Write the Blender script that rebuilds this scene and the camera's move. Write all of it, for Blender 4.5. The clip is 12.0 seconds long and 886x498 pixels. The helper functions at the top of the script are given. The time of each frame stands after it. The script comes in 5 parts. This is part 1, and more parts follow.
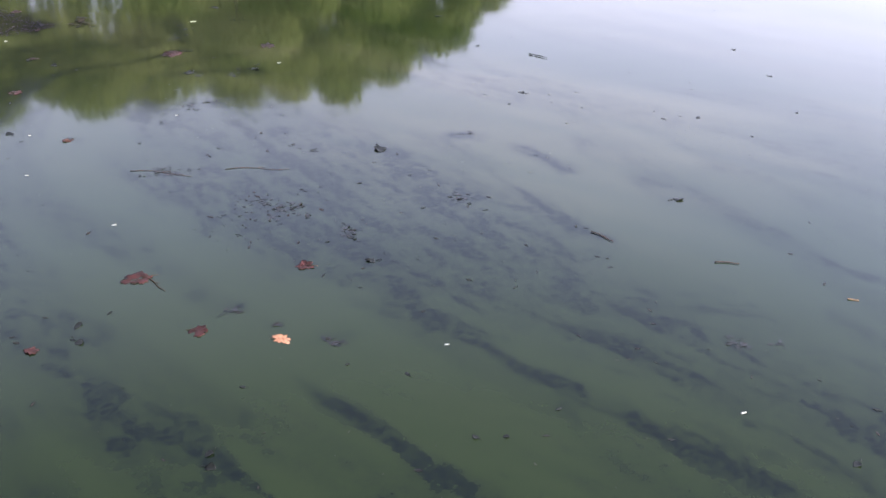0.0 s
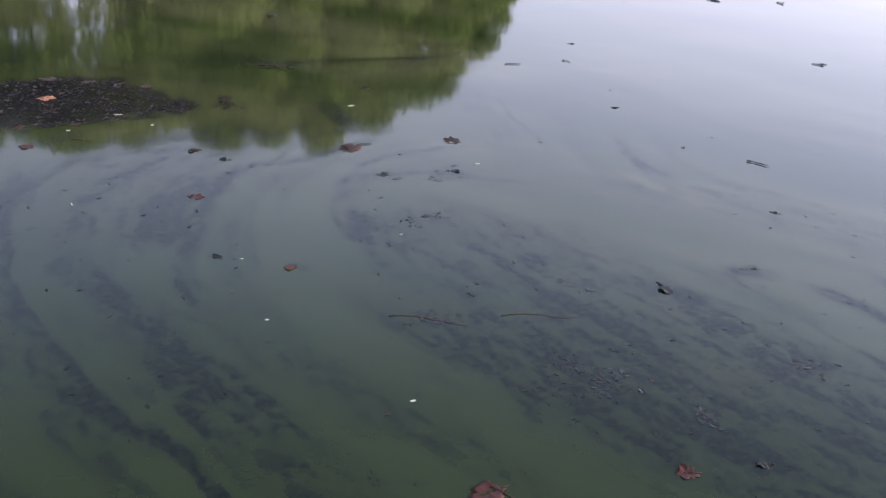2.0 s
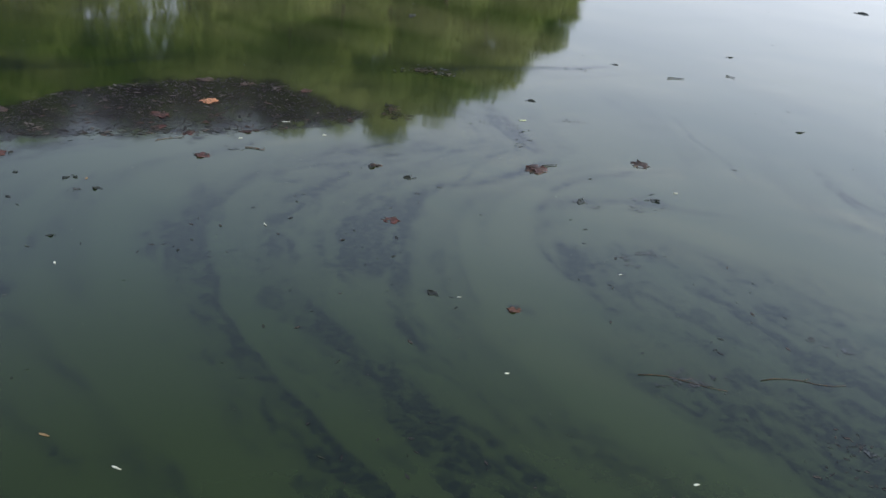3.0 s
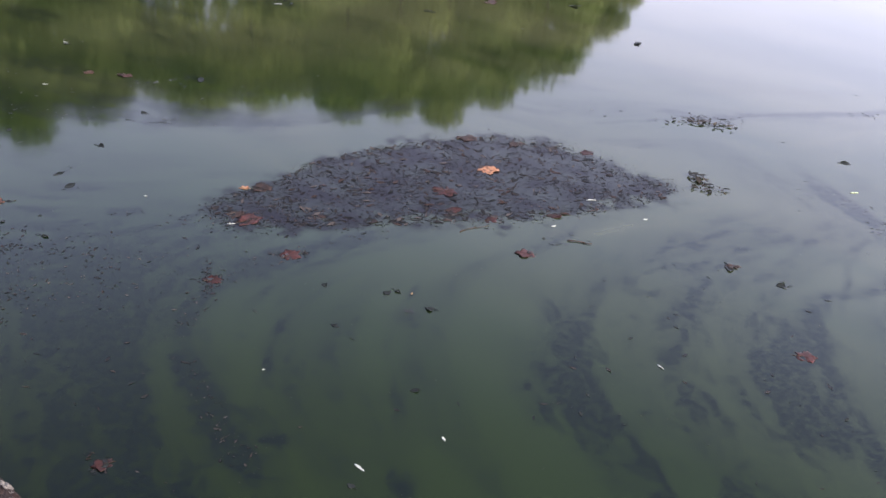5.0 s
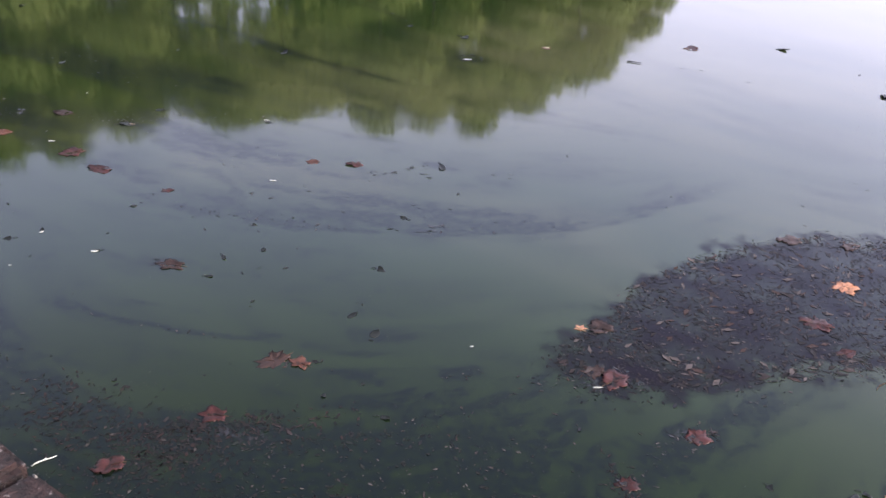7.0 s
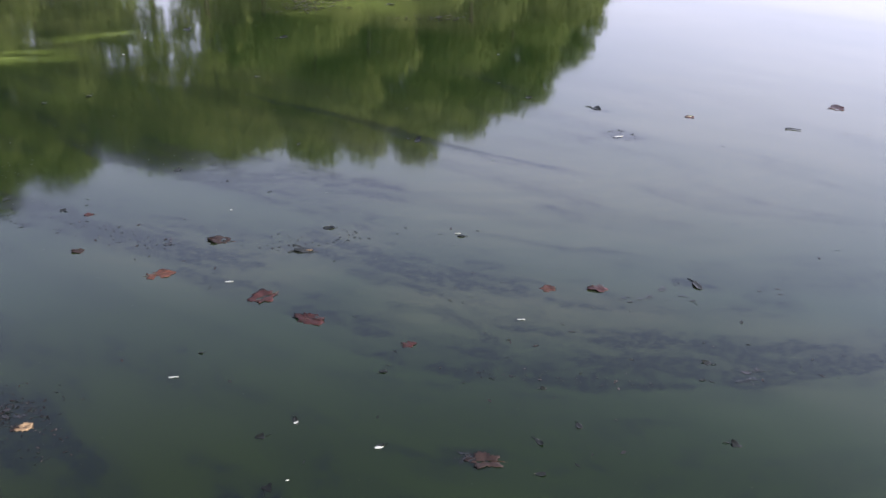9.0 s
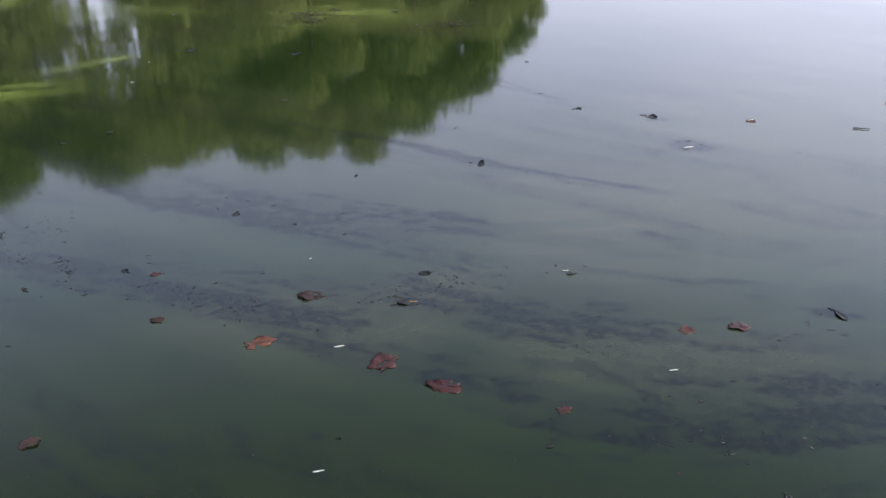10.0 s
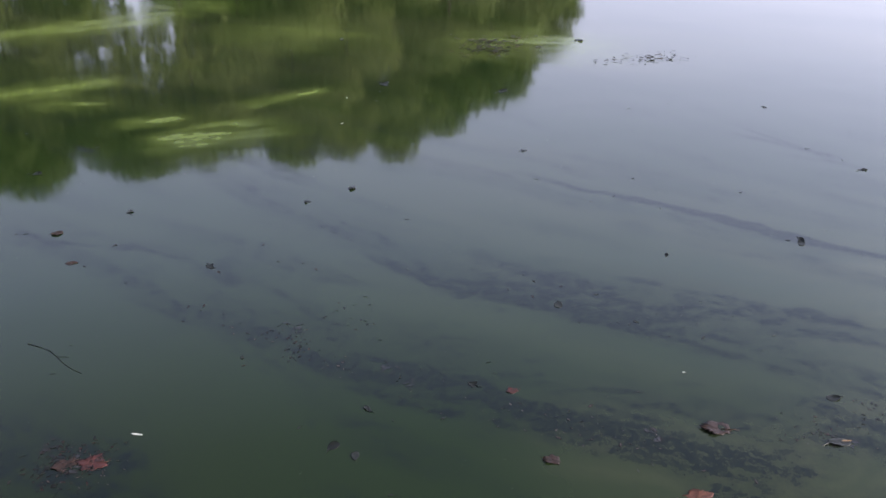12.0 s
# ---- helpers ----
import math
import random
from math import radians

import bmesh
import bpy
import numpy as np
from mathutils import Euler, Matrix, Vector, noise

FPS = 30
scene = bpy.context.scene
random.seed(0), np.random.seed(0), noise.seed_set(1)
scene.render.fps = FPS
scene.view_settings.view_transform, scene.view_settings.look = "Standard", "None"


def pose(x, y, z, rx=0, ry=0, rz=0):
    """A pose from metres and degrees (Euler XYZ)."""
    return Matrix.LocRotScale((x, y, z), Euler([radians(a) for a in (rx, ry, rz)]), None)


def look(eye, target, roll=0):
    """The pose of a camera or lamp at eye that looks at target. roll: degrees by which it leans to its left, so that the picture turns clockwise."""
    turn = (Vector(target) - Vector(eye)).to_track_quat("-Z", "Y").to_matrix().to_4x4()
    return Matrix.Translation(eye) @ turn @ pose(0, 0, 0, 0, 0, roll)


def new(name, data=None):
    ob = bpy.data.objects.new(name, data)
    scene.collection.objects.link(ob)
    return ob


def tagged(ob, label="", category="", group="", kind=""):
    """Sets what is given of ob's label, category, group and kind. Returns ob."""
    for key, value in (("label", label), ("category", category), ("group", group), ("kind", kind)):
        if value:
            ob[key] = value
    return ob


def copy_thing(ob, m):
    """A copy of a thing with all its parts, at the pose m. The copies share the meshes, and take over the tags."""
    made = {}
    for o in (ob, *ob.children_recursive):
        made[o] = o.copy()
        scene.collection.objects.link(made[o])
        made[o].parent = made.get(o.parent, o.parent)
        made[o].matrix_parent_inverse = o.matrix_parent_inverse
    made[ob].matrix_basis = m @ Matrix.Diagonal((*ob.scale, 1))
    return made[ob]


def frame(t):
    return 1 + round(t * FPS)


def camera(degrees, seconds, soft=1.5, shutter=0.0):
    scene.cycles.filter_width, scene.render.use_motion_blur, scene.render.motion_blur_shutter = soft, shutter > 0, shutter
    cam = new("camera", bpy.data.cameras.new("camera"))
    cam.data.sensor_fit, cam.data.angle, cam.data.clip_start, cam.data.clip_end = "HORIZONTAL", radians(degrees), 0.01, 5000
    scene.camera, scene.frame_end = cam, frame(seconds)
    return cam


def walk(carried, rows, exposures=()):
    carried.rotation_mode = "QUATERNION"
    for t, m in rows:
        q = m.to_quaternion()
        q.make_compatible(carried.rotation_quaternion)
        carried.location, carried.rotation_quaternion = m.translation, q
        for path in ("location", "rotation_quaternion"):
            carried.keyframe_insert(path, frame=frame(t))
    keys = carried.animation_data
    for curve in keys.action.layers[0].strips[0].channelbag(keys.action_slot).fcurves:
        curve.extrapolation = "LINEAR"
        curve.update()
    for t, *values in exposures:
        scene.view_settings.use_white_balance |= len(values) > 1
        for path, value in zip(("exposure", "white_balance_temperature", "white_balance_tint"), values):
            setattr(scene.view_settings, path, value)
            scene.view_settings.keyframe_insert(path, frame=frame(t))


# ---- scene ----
# camera and walk
PATH = [
    (0, (-1.359, -1.233, 1.796), (-0.86, 0.448, 0.834), 1.4),
    (0.5, (-1.613, -0.913, 1.789), (-1.108, 0.772, 0.837), 1.8),
    (1, (-1.927, -0.607, 1.787), (-1.411, 1.086, 0.856), 1.2),
    (1.5, (-2.191, -0.301, 1.789), (-1.639, 1.385, 0.866), 1.6),
    (2, (-2.464, 0.024, 1.791), (-1.883, 1.727, 0.917), 4.2),
    (2.5, (-2.759, 0.305, 1.779), (-2.176, 2.029, 0.95), 4.8),
    (3, (-3.053, 0.592, 1.76), (-2.577, 2.314, 0.862), 5.5),
    (3.2, (-3.195, 0.711, 1.785), (-2.746, 2.42, 0.848), 6.0),
    (4.8, (-4.047, 1.722, 1.781), (-3.659, 3.446, 0.844), 4.9),
    (5, (-4.174, 1.86, 1.782), (-3.79, 3.582, 0.839), 4.8),
    (5.5, (-4.434, 2.148, 1.799), (-4.062, 3.871, 0.854), 3.6),
    (6, (-4.694, 2.473, 1.807), (-4.339, 4.202, 0.866), 4.3),
    (6.5, (-5.012, 2.755, 1.804), (-4.648, 4.474, 0.85), 4.3),
    (7, (-5.3, 3.025, 1.811), (-4.964, 4.76, 0.874), 3.0),
    (7.2, (-5.418, 3.161, 1.832), (-5.09, 4.909, 0.917), 3.0),
    (8.8, (-6.373, 4.027, 1.893), (-5.928, 5.761, 1.0), 1.8),
    (9, (-6.508, 4.153, 1.87), (-6.028, 5.882, 0.987), 1.5),
    (9.5, (-6.792, 4.416, 1.912), (-6.237, 6.113, 1.011), -0.2),
    (10, (-7.055, 4.76, 1.907), (-6.471, 6.449, 1.009), -0.4),
    (10.5, (-7.362, 5.066, 1.945), (-6.795, 6.766, 1.058), -0.2),
    (11, (-7.64, 5.352, 1.978), (-7.094, 7.052, 1.077), -1.3),
    (11.5, (-7.882, 5.67, 1.982), (-7.348, 7.38, 1.092), 0.0),
    (12, (-8.201, 5.954, 2.003), (-7.648, 7.651, 1.101), 0.6),
]
cam = camera(51.4, 12.0, soft=1.55)
walk(cam, [(t, look(eye, target, roll)) for t, eye, target, roll in PATH], exposures=[(0, 1.35, 6500, 10), (0.5, 1.45, 6500, 10), (1, 0.98, 6450, 10), (1.5, 1.1, 6450, 8), (2, 0.68, 6450, 8), (2.5, 0.1, 6400, 0), (3, 0.55, 6650, -7), (3.2, 0.65, 6600, -4), (5, 1.05, 6600, 9), (6.5, 1.08, 6600, 11), (7, 1.22, 6600, 13), (9, 0.95, 6500, 9), (9.5, 0.87, 6500, 9), (10, 0.8, 6500, 6), (10.5, 0.68, 6400, 8), (11, 1.2, 6600, 8), (11.5, 0.88, 6500, 8), (12, 0.8, 6450, 8)])

# sky and sun
world = bpy.data.worlds.new("sky")
scene.world = world
world.use_nodes = True
wt = world.node_tree
sky = wt.nodes.new("ShaderNodeTexSky")
sky.sky_type = "NISHITA"
sky.sun_disc = False
sky.sun_elevation = radians(28)
sky.sun_rotation = radians(125)
sky.dust_density = 3.0
# thin haze: palest towards the horizon, deeper overhead
way = wt.nodes.new("ShaderNodeTexCoord")
axes = wt.nodes.new("ShaderNodeSeparateXYZ")
wt.links.new(way.outputs["Generated"], axes.inputs[0])
depth = wt.nodes.new("ShaderNodeValToRGB")
wt.links.new(axes.outputs["Z"], depth.inputs[0])
for where, tone in ((0.0, (0.80, 0.71, 0.88)), (0.25, (0.685, 0.67, 0.89)), (0.45, (0.51, 0.555, 0.79)), (0.62, (0.25, 0.26, 0.33)), (0.75, (0.16, 0.17, 0.20)), (1.0, (0.15, 0.16, 0.19))):
    spot = depth.color_ramp.elements[0] if where == 0 else depth.color_ramp.elements[-1] if where == 1 else depth.color_ramp.elements.new(where)
    spot.position, spot.color = where, (*tone, 1)
lift = wt.nodes.new("ShaderNodeVectorMath")
lift.operation = "SCALE"
lift.inputs["Scale"].default_value = 16.5
wt.links.new(depth.outputs[0], lift.inputs[0])
haze = wt.nodes.new("ShaderNodeMix")
haze.data_type = "RGBA"
haze.inputs[0].default_value = 0.55
wt.links.new(sky.outputs[0], haze.inputs[6])
wt.links.new(lift.outputs[0], haze.inputs[7])
# brighter towards the sun's side
side = wt.nodes.new("ShaderNodeVectorMath")
side.operation = "DOT_PRODUCT"
side.inputs[1].default_value = (0.34, -0.235, 0.0)
wt.links.new(way.outputs["Generated"], side.inputs[0])
gain = wt.nodes.new("ShaderNodeMath")
gain.inputs[1].default_value = 1.12
wt.links.new(side.outputs["Value"], gain.inputs[0])
glow = wt.nodes.new("ShaderNodeVectorMath")
glow.operation = "SCALE"
wt.links.new(haze.outputs[2], glow.inputs[0])
wt.links.new(gain.outputs[0], glow.inputs["Scale"])
wt.links.new(glow.outputs[0], wt.nodes["Background"].inputs[0])
wt.nodes["Background"].inputs[1].default_value = 0.15
sun = new("sun", bpy.data.lights.new("sun", "SUN"))
sun.data.energy = 4.2
sun.data.angle = radians(22)
sun.data.color = (1.0, 0.95, 0.87)
sun.matrix_world = look((72.4, -50.7, 47), (0, 0, 0))


# ---- materials ----
def material(name):
    m = bpy.data.materials.new(name)
    m.use_nodes = True
    return m, m.node_tree, m.node_tree.nodes["Principled BSDF"]


def node(t, kind, links=(), **sets):
    n = t.nodes.new(kind)
    for k, v in sets.items():
        if k == "data_type":
            n.data_type = v
        elif k == "operation":
            n.operation = v
        elif k == "attribute_name":
            n.attribute_name = v
        elif k == "blend_type":
            n.blend_type = v
    for socket, v in links:
        if isinstance(v, bpy.types.NodeSocket):
            t.links.new(v, n.inputs[socket])
        else:
            n.inputs[socket].default_value = v
    return n


def noise_of(t, scale, detail=4.0, rough=0.55, vector=None):
    n = node(t, "ShaderNodeTexNoise", [("Scale", scale), ("Detail", detail), ("Roughness", rough)])
    if vector:
        t.links.new(vector, n.inputs["Vector"])
    return n.outputs["Fac"]


def math_of(t, op, a, b=0.0, clamp=False):
    n = node(t, "ShaderNodeMath", [(0, a), (1, b)], operation=op)
    n.use_clamp = clamp
    return n.outputs[0]


def mix_of(t, f, a, b):
    n = node(t, "ShaderNodeMix", [(0, f), (6, a), (7, b)], data_type="RGBA")
    return n.outputs[2]


def span(t, v, lo, hi, to_lo=0.0, to_hi=1.0):
    n = node(t, "ShaderNodeMapRange", [(0, v), (1, lo), (2, hi), (3, to_lo), (4, to_hi)])
    return n.outputs[0]


def bump_of(t, bsdf, height, strength, distance):
    n = node(t, "ShaderNodeBump", [("Height", height), ("Strength", strength), ("Distance", distance)])
    t.links.new(n.outputs[0], bsdf.inputs["Normal"])


def water_material():
    m, t, b = material("pond_water")
    where = t.nodes.new("ShaderNodeTexCoord").outputs["Object"]
    film = node(t, "ShaderNodeAttribute", attribute_name="film").outputs["Fac"]
    mats = node(t, "ShaderNodeAttribute", attribute_name="algae").outputs["Fac"]
    big = noise_of(t, 0.5, 5, 0.6, where)
    mid = noise_of(t, 4.0, 5, 0.6, where)
    fine = noise_of(t, 30.0, 4, 0.6, where)
    green = mix_of(t, span(t, big, 0.35, 0.65), (0.0059, 0.0146, 0.0030, 1), (0.0077, 0.0158, 0.0036, 1))
    green = mix_of(t, span(t, mid, 0.45, 0.75, 0, 0.5), green, (0.0041, 0.0112, 0.0025, 1))
    silt = node(t, "ShaderNodeAttribute", attribute_name="silt").outputs["Fac"]
    green = mix_of(t, math_of(t, "MULTIPLY", silt, 0.8, True), green, (0.0112, 0.0195, 0.0065, 1))
    shoal = node(t, "ShaderNodeAttribute", attribute_name="shoal").outputs["Fac"]
    green = mix_of(t, shoal, green, (0.0062, 0.0112, 0.0016, 1))
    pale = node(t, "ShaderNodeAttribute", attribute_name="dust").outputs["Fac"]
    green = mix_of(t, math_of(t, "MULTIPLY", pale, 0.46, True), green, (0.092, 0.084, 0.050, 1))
    grit = noise_of(t, 75.0, 3, 0.6, where)
    broken = math_of(t, "MULTIPLY", film, span(t, fine, 0.36, 0.64, 0.6, 1.2), True)
    broken = math_of(t, "MULTIPLY", broken, span(t, grit, 0.36, 0.64, 0.75, 1.2), True)
    specks = math_of(t, "MULTIPLY", span(t, grit, 0.62, 0.68, 0, 0.7), math_of(t, "MULTIPLY", film, 1.6, True))
    broken = math_of(t, "MAXIMUM", broken, specks)
    thick = node(t, "ShaderNodeAttribute", attribute_name="thick").outputs["Fac"]
    broken = math_of(t, "MAXIMUM", broken, math_of(t, "MULTIPLY", thick, 1.7, True))
    scum = mix_of(t, thick, (0.0030, 0.0056, 0.0064, 1), (0.0085, 0.0042, 0.0100, 1))
    col = mix_of(t, broken, green, scum)
    mat_f = math_of(t, "MULTIPLY", mats, span(t, fine, 0.35, 0.6, 0.6, 1.0), True)
    col = mix_of(t, mat_f, col, (0.17, 0.22, 0.045, 1))
    t.links.new(col, b.inputs["Base Color"])
    b.inputs["IOR"].default_value = 1.333
    rough = math_of(t, "ADD", span(t, broken, 0.1, 1, 0.045, 0.08), math_of(t, "MULTIPLY", mat_f, 0.25))
    t.links.new(rough, b.inputs["Roughness"])
    gloss = math_of(t, "SUBTRACT", span(t, broken, 0, 1, 0.5, 0.34), math_of(t, "MULTIPLY", thick, 0.36))
    t.links.new(gloss, b.inputs["Specular IOR Level"])
    wave = noise_of(t, 1.3, 2, 0.4, where)
    lumps = math_of(t, "ADD", math_of(t, "MULTIPLY", wave, 1.0), math_of(t, "MULTIPLY", math_of(t, "MULTIPLY", fine, broken), 0.035))
    bump_of(t, b, lumps, 0.10, 0.02)
    return m


def plain_material(name, a, c, scale, rough=0.6, bump=0.3, dist=0.004, per_object=0.0, spec=0.28):
    """Two tones mixed by noise, with fine relief; per_object lets repeats differ in tone."""
    m, t, b = material(name)
    where = t.nodes.new("ShaderNodeTexCoord").outputs["Object"]
    n1, n2 = noise_of(t, scale, 5, 0.6, where), noise_of(t, scale * 6, 3, 0.6, where)
    f = math_of(t, "ADD", math_of(t, "MULTIPLY", n1, 0.65), math_of(t, "MULTIPLY", n2, 0.35))
    col = mix_of(t, span(t, f, 0.36, 0.64), (*a, 1), (*c, 1))
    if per_object:
        r = t.nodes.new("ShaderNodeObjectInfo").outputs["Random"]
        hsv = node(t, "ShaderNodeHueSaturation", [("Color", col), ("Value", span(t, r, 0, 1, 1 - per_object, 1 + per_object))])
        col = hsv.outputs[0]
    t.links.new(col, b.inputs["Base Color"])
    t.links.new(span(t, n2, 0.3, 0.7, rough - 0.12, rough + 0.12), b.inputs["Roughness"])
    b.inputs["IOR"].default_value = 1.36
    b.inputs["Specular IOR Level"].default_value = spec
    bump_of(t, b, f, bump, dist)
    return m


def island_material(name, tones, rough, spec=0.28, thin=0.0):
    """For joined flakes and leaves: each loose piece takes a tone of its own."""
    m, t, b = material(name)
    r = t.nodes.new("ShaderNodeNewGeometry").outputs["Random Per Island"]
    ramp = t.nodes.new("ShaderNodeValToRGB")
    t.links.new(r, ramp.inputs[0])
    ramp.color_ramp.interpolation = "CONSTANT"
    for i, c in enumerate(tones):
        e = ramp.color_ramp.elements[i] if i < 2 else ramp.color_ramp.elements.new(i / len(tones))
        e.position, e.color = i / len(tones), (*c, 1)
    where = t.nodes.new("ShaderNodeTexCoord").outputs["Object"]
    n = noise_of(t, 30, 3, 0.6, where)
    col = mix_of(t, span(t, n, 0.3, 0.7, 0, 0.35), ramp.outputs[0], (0.02, 0.018, 0.016, 1))
    t.links.new(col, b.inputs["Base Color"])
    b.inputs["Roughness"].default_value = rough
    b.inputs["IOR"].default_value = 1.36
    b.inputs["Specular IOR Level"].default_value = spec
    bump_of(t, b, n, 0.3, 0.003)
    if thin:
        glow = node(t, "ShaderNodeBsdfTranslucent", [("Color", col)])
        both = node(t, "ShaderNodeMixShader", [(0, thin), (1, b.outputs[0]), (2, glow.outputs[0])])
        t.links.new(both.outputs[0], t.nodes["Material Output"].inputs["Surface"])
    return m


WATER = water_material()
LEAF = {
    "red": plain_material("leaf_red", (0.056, 0.017, 0.016), (0.014, 0.008, 0.008), 26, 0.42, 0.4, 0.003, 0.3),
    "orange": plain_material("leaf_orange", (0.095, 0.038, 0.027), (0.034, 0.015, 0.012), 26, 0.5, 0.4, 0.003, 0.2),
    "brown": plain_material("leaf_brown", (0.044, 0.025, 0.021), (0.014, 0.009, 0.009), 26, 0.5, 0.4, 0.003, 0.3),
    "peach": plain_material("leaf_peach", (0.40, 0.20, 0.125), (0.24, 0.105, 0.066), 16, 0.6, 0.4, 0.003, 0.15),
    "tan": plain_material("leaf_tan", (0.27, 0.185, 0.11), (0.15, 0.095, 0.058), 16, 0.6, 0.4, 0.003, 0.2),
    "dark": plain_material("leaf_dark", (0.0132, 0.0144, 0.0120), (0.0060, 0.0066, 0.0072), 20, 0.4, 0.4, 0.003, 0.4),
    "white": plain_material("slip_white", (0.46, 0.46, 0.44), (0.32, 0.32, 0.30), 25, 0.5, 0.2, 0.002, 0.15),
    "pale": plain_material("slip_pale", (0.55, 0.60, 0.42), (0.42, 0.46, 0.30), 25, 0.5, 0.2, 0.002, 0.1),
}
STEM = plain_material("stem_brown", (0.0600, 0.0300, 0.0180), (0.0300, 0.0180, 0.0120), 40, 0.6, 0.4, 0.002)
LITTER = {
    "coarse": island_material("litter_coarse", [(0.007, 0.006, 0.005), (0.013, 0.010, 0.007), (0.030, 0.019, 0.012), (0.009, 0.009, 0.006), (0.055, 0.042, 0.028), (0.006, 0.006, 0.005)], 0.5, 0.1),
    "dark": island_material("litter_dark", [(0.004, 0.005, 0.006), (0.007, 0.007, 0.007), (0.003, 0.0040, 0.005), (0.010, 0.008, 0.008), (0.005, 0.007, 0.006), (0.016, 0.012, 0.012)], 0.2, 0.5),
    "red": island_material("litter_red", [(0.018, 0.009, 0.008), (0.008, 0.006, 0.006), (0.012, 0.007, 0.006), (0.005, 0.005, 0.005), (0.026, 0.016, 0.015)], 0.36, 0.3),
    "sodden": island_material("litter_sodden", [(0.006, 0.006, 0.007), (0.013, 0.009, 0.009), (0.004, 0.0045, 0.005), (0.022, 0.012, 0.011), (0.008, 0.009, 0.007), (0.010, 0.008, 0.008)], 0.4, 0.2),
}
RAFT_BITS = island_material("raft_bits", [(0.004, 0.004, 0.005), (0.008, 0.007, 0.008), (0.003, 0.0035, 0.0045), (0.014, 0.011, 0.012), (0.005, 0.005, 0.006), (0.030, 0.024, 0.026), (0.004, 0.004, 0.005), (0.010, 0.007, 0.007), (0.060, 0.050, 0.052)], 0.45, 0.08)
RAFT_SHREDS = island_material("raft_shreds", [(0.020, 0.014, 0.014), (0.010, 0.008, 0.008), (0.035, 0.019, 0.016), (0.006, 0.006, 0.007), (0.065, 0.052, 0.050), (0.014, 0.011, 0.011)], 0.45, 0.12)
DRIFT = island_material("drift_bits", [(0.010, 0.009, 0.009), (0.020, 0.016, 0.015), (0.006, 0.006, 0.006), (0.034, 0.026, 0.025), (0.012, 0.012, 0.010), (0.055, 0.046, 0.044)], 0.4, 0.25)
FLAKES = island_material("film_flakes", [(0.0063, 0.0063, 0.0081), (0.0135, 0.0117, 0.0117), (0.0090, 0.0108, 0.0090), (0.0225, 0.0162, 0.0153)], 0.5)
FOLIAGE = island_material("foliage", [(0.196, 0.235, 0.076), (0.205, 0.244, 0.079), (0.187, 0.228, 0.071), (0.214, 0.250, 0.083), (0.196, 0.235, 0.076)], 0.55, 0.1, 0.42)
FOLIAGE_PALE = island_material("foliage_pale", [(0.254, 0.290, 0.096), (0.239, 0.276, 0.089), (0.226, 0.261, 0.084), (0.268, 0.300, 0.104)], 0.55, 0.1, 0.42)
BARK = plain_material("bark", (0.13, 0.105, 0.08), (0.06, 0.05, 0.04), 3, 0.85, 0.8, 0.05)
EARTH = plain_material("bank_earth", (0.12, 0.085, 0.055), (0.07, 0.055, 0.035), 1.5, 0.9, 0.7, 0.03)
GRASS = plain_material("bank_grass", (0.06, 0.09, 0.025), (0.035, 0.06, 0.018), 0.8, 0.9, 0.8, 0.08)


def stone_material():
    """Dark maroon stone, pitted, with pale worn chips."""
    m, t, b = material("coping_stone")
    where = t.nodes.new("ShaderNodeTexCoord").outputs["Object"]
    grain, pits, chips = noise_of(t, 60, 4, 0.65, where), noise_of(t, 14, 4, 0.6, where), noise_of(t, 32, 5, 0.7, where)
    col = mix_of(t, span(t, pits, 0.38, 0.62), (0.006, 0.005, 0.006, 1), (0.036, 0.018, 0.017, 1))
    col = mix_of(t, span(t, grain, 0.4, 0.65, 0, 0.5), col, (0.012, 0.008, 0.008, 1))
    col = mix_of(t, span(t, chips, 0.59, 0.64, 0, 0.75), col, (0.17, 0.145, 0.145, 1))
    t.links.new(col, b.inputs["Base Color"])
    b.inputs["Roughness"].default_value = 0.8
    b.inputs["Specular IOR Level"].default_value = 0.25
    bump_of(t, b, math_of(t, "ADD", pits, chips), 0.9, 0.03)
    return m


STONE = stone_material()
LICHEN = plain_material("lichen", (0.20, 0.175, 0.16), (0.09, 0.075, 0.07), 40, 0.9, 0.5, 0.004)


# ---- shared building helpers ----
def link_mesh(name, verts, faces, mat, parent=None, label="", smooth=False):
    me = bpy.data.meshes.new(name)
    me.from_pydata(verts, [], faces)
    me.materials.append(mat)
    if smooth:
        me.polygons.foreach_set("use_smooth", [True] * len(me.polygons))
    me.update()
    ob = new(name, me)
    if parent:
        ob.parent = parent
    return tagged(ob, label)


def tube(points, radii, sides=6):
    """Vertices and faces of a tapering round tube along points."""
    vs, fs = [], []
    pts = [Vector(p) for p in points]
    for i, p in enumerate(pts):
        d = (pts[min(i + 1, len(pts) - 1)] - pts[max(i - 1, 0)]).normalized()
        side = d.orthogonal().normalized()
        up = d.cross(side)
        for k in range(sides):
            a = 2 * math.pi * k / sides
            vs.append(tuple(p + radii[i] * (math.cos(a) * side + math.sin(a) * up)))
    for i in range(len(pts) - 1):
        for k in range(sides):
            a, b = i * sides + k, i * sides + (k + 1) % sides
            fs.append((a, b, b + sides, a + sides))
    fs.append(tuple(range(sides))[::-1])
    fs.append(tuple(range(len(vs) - sides, len(vs))))
    return vs, fs


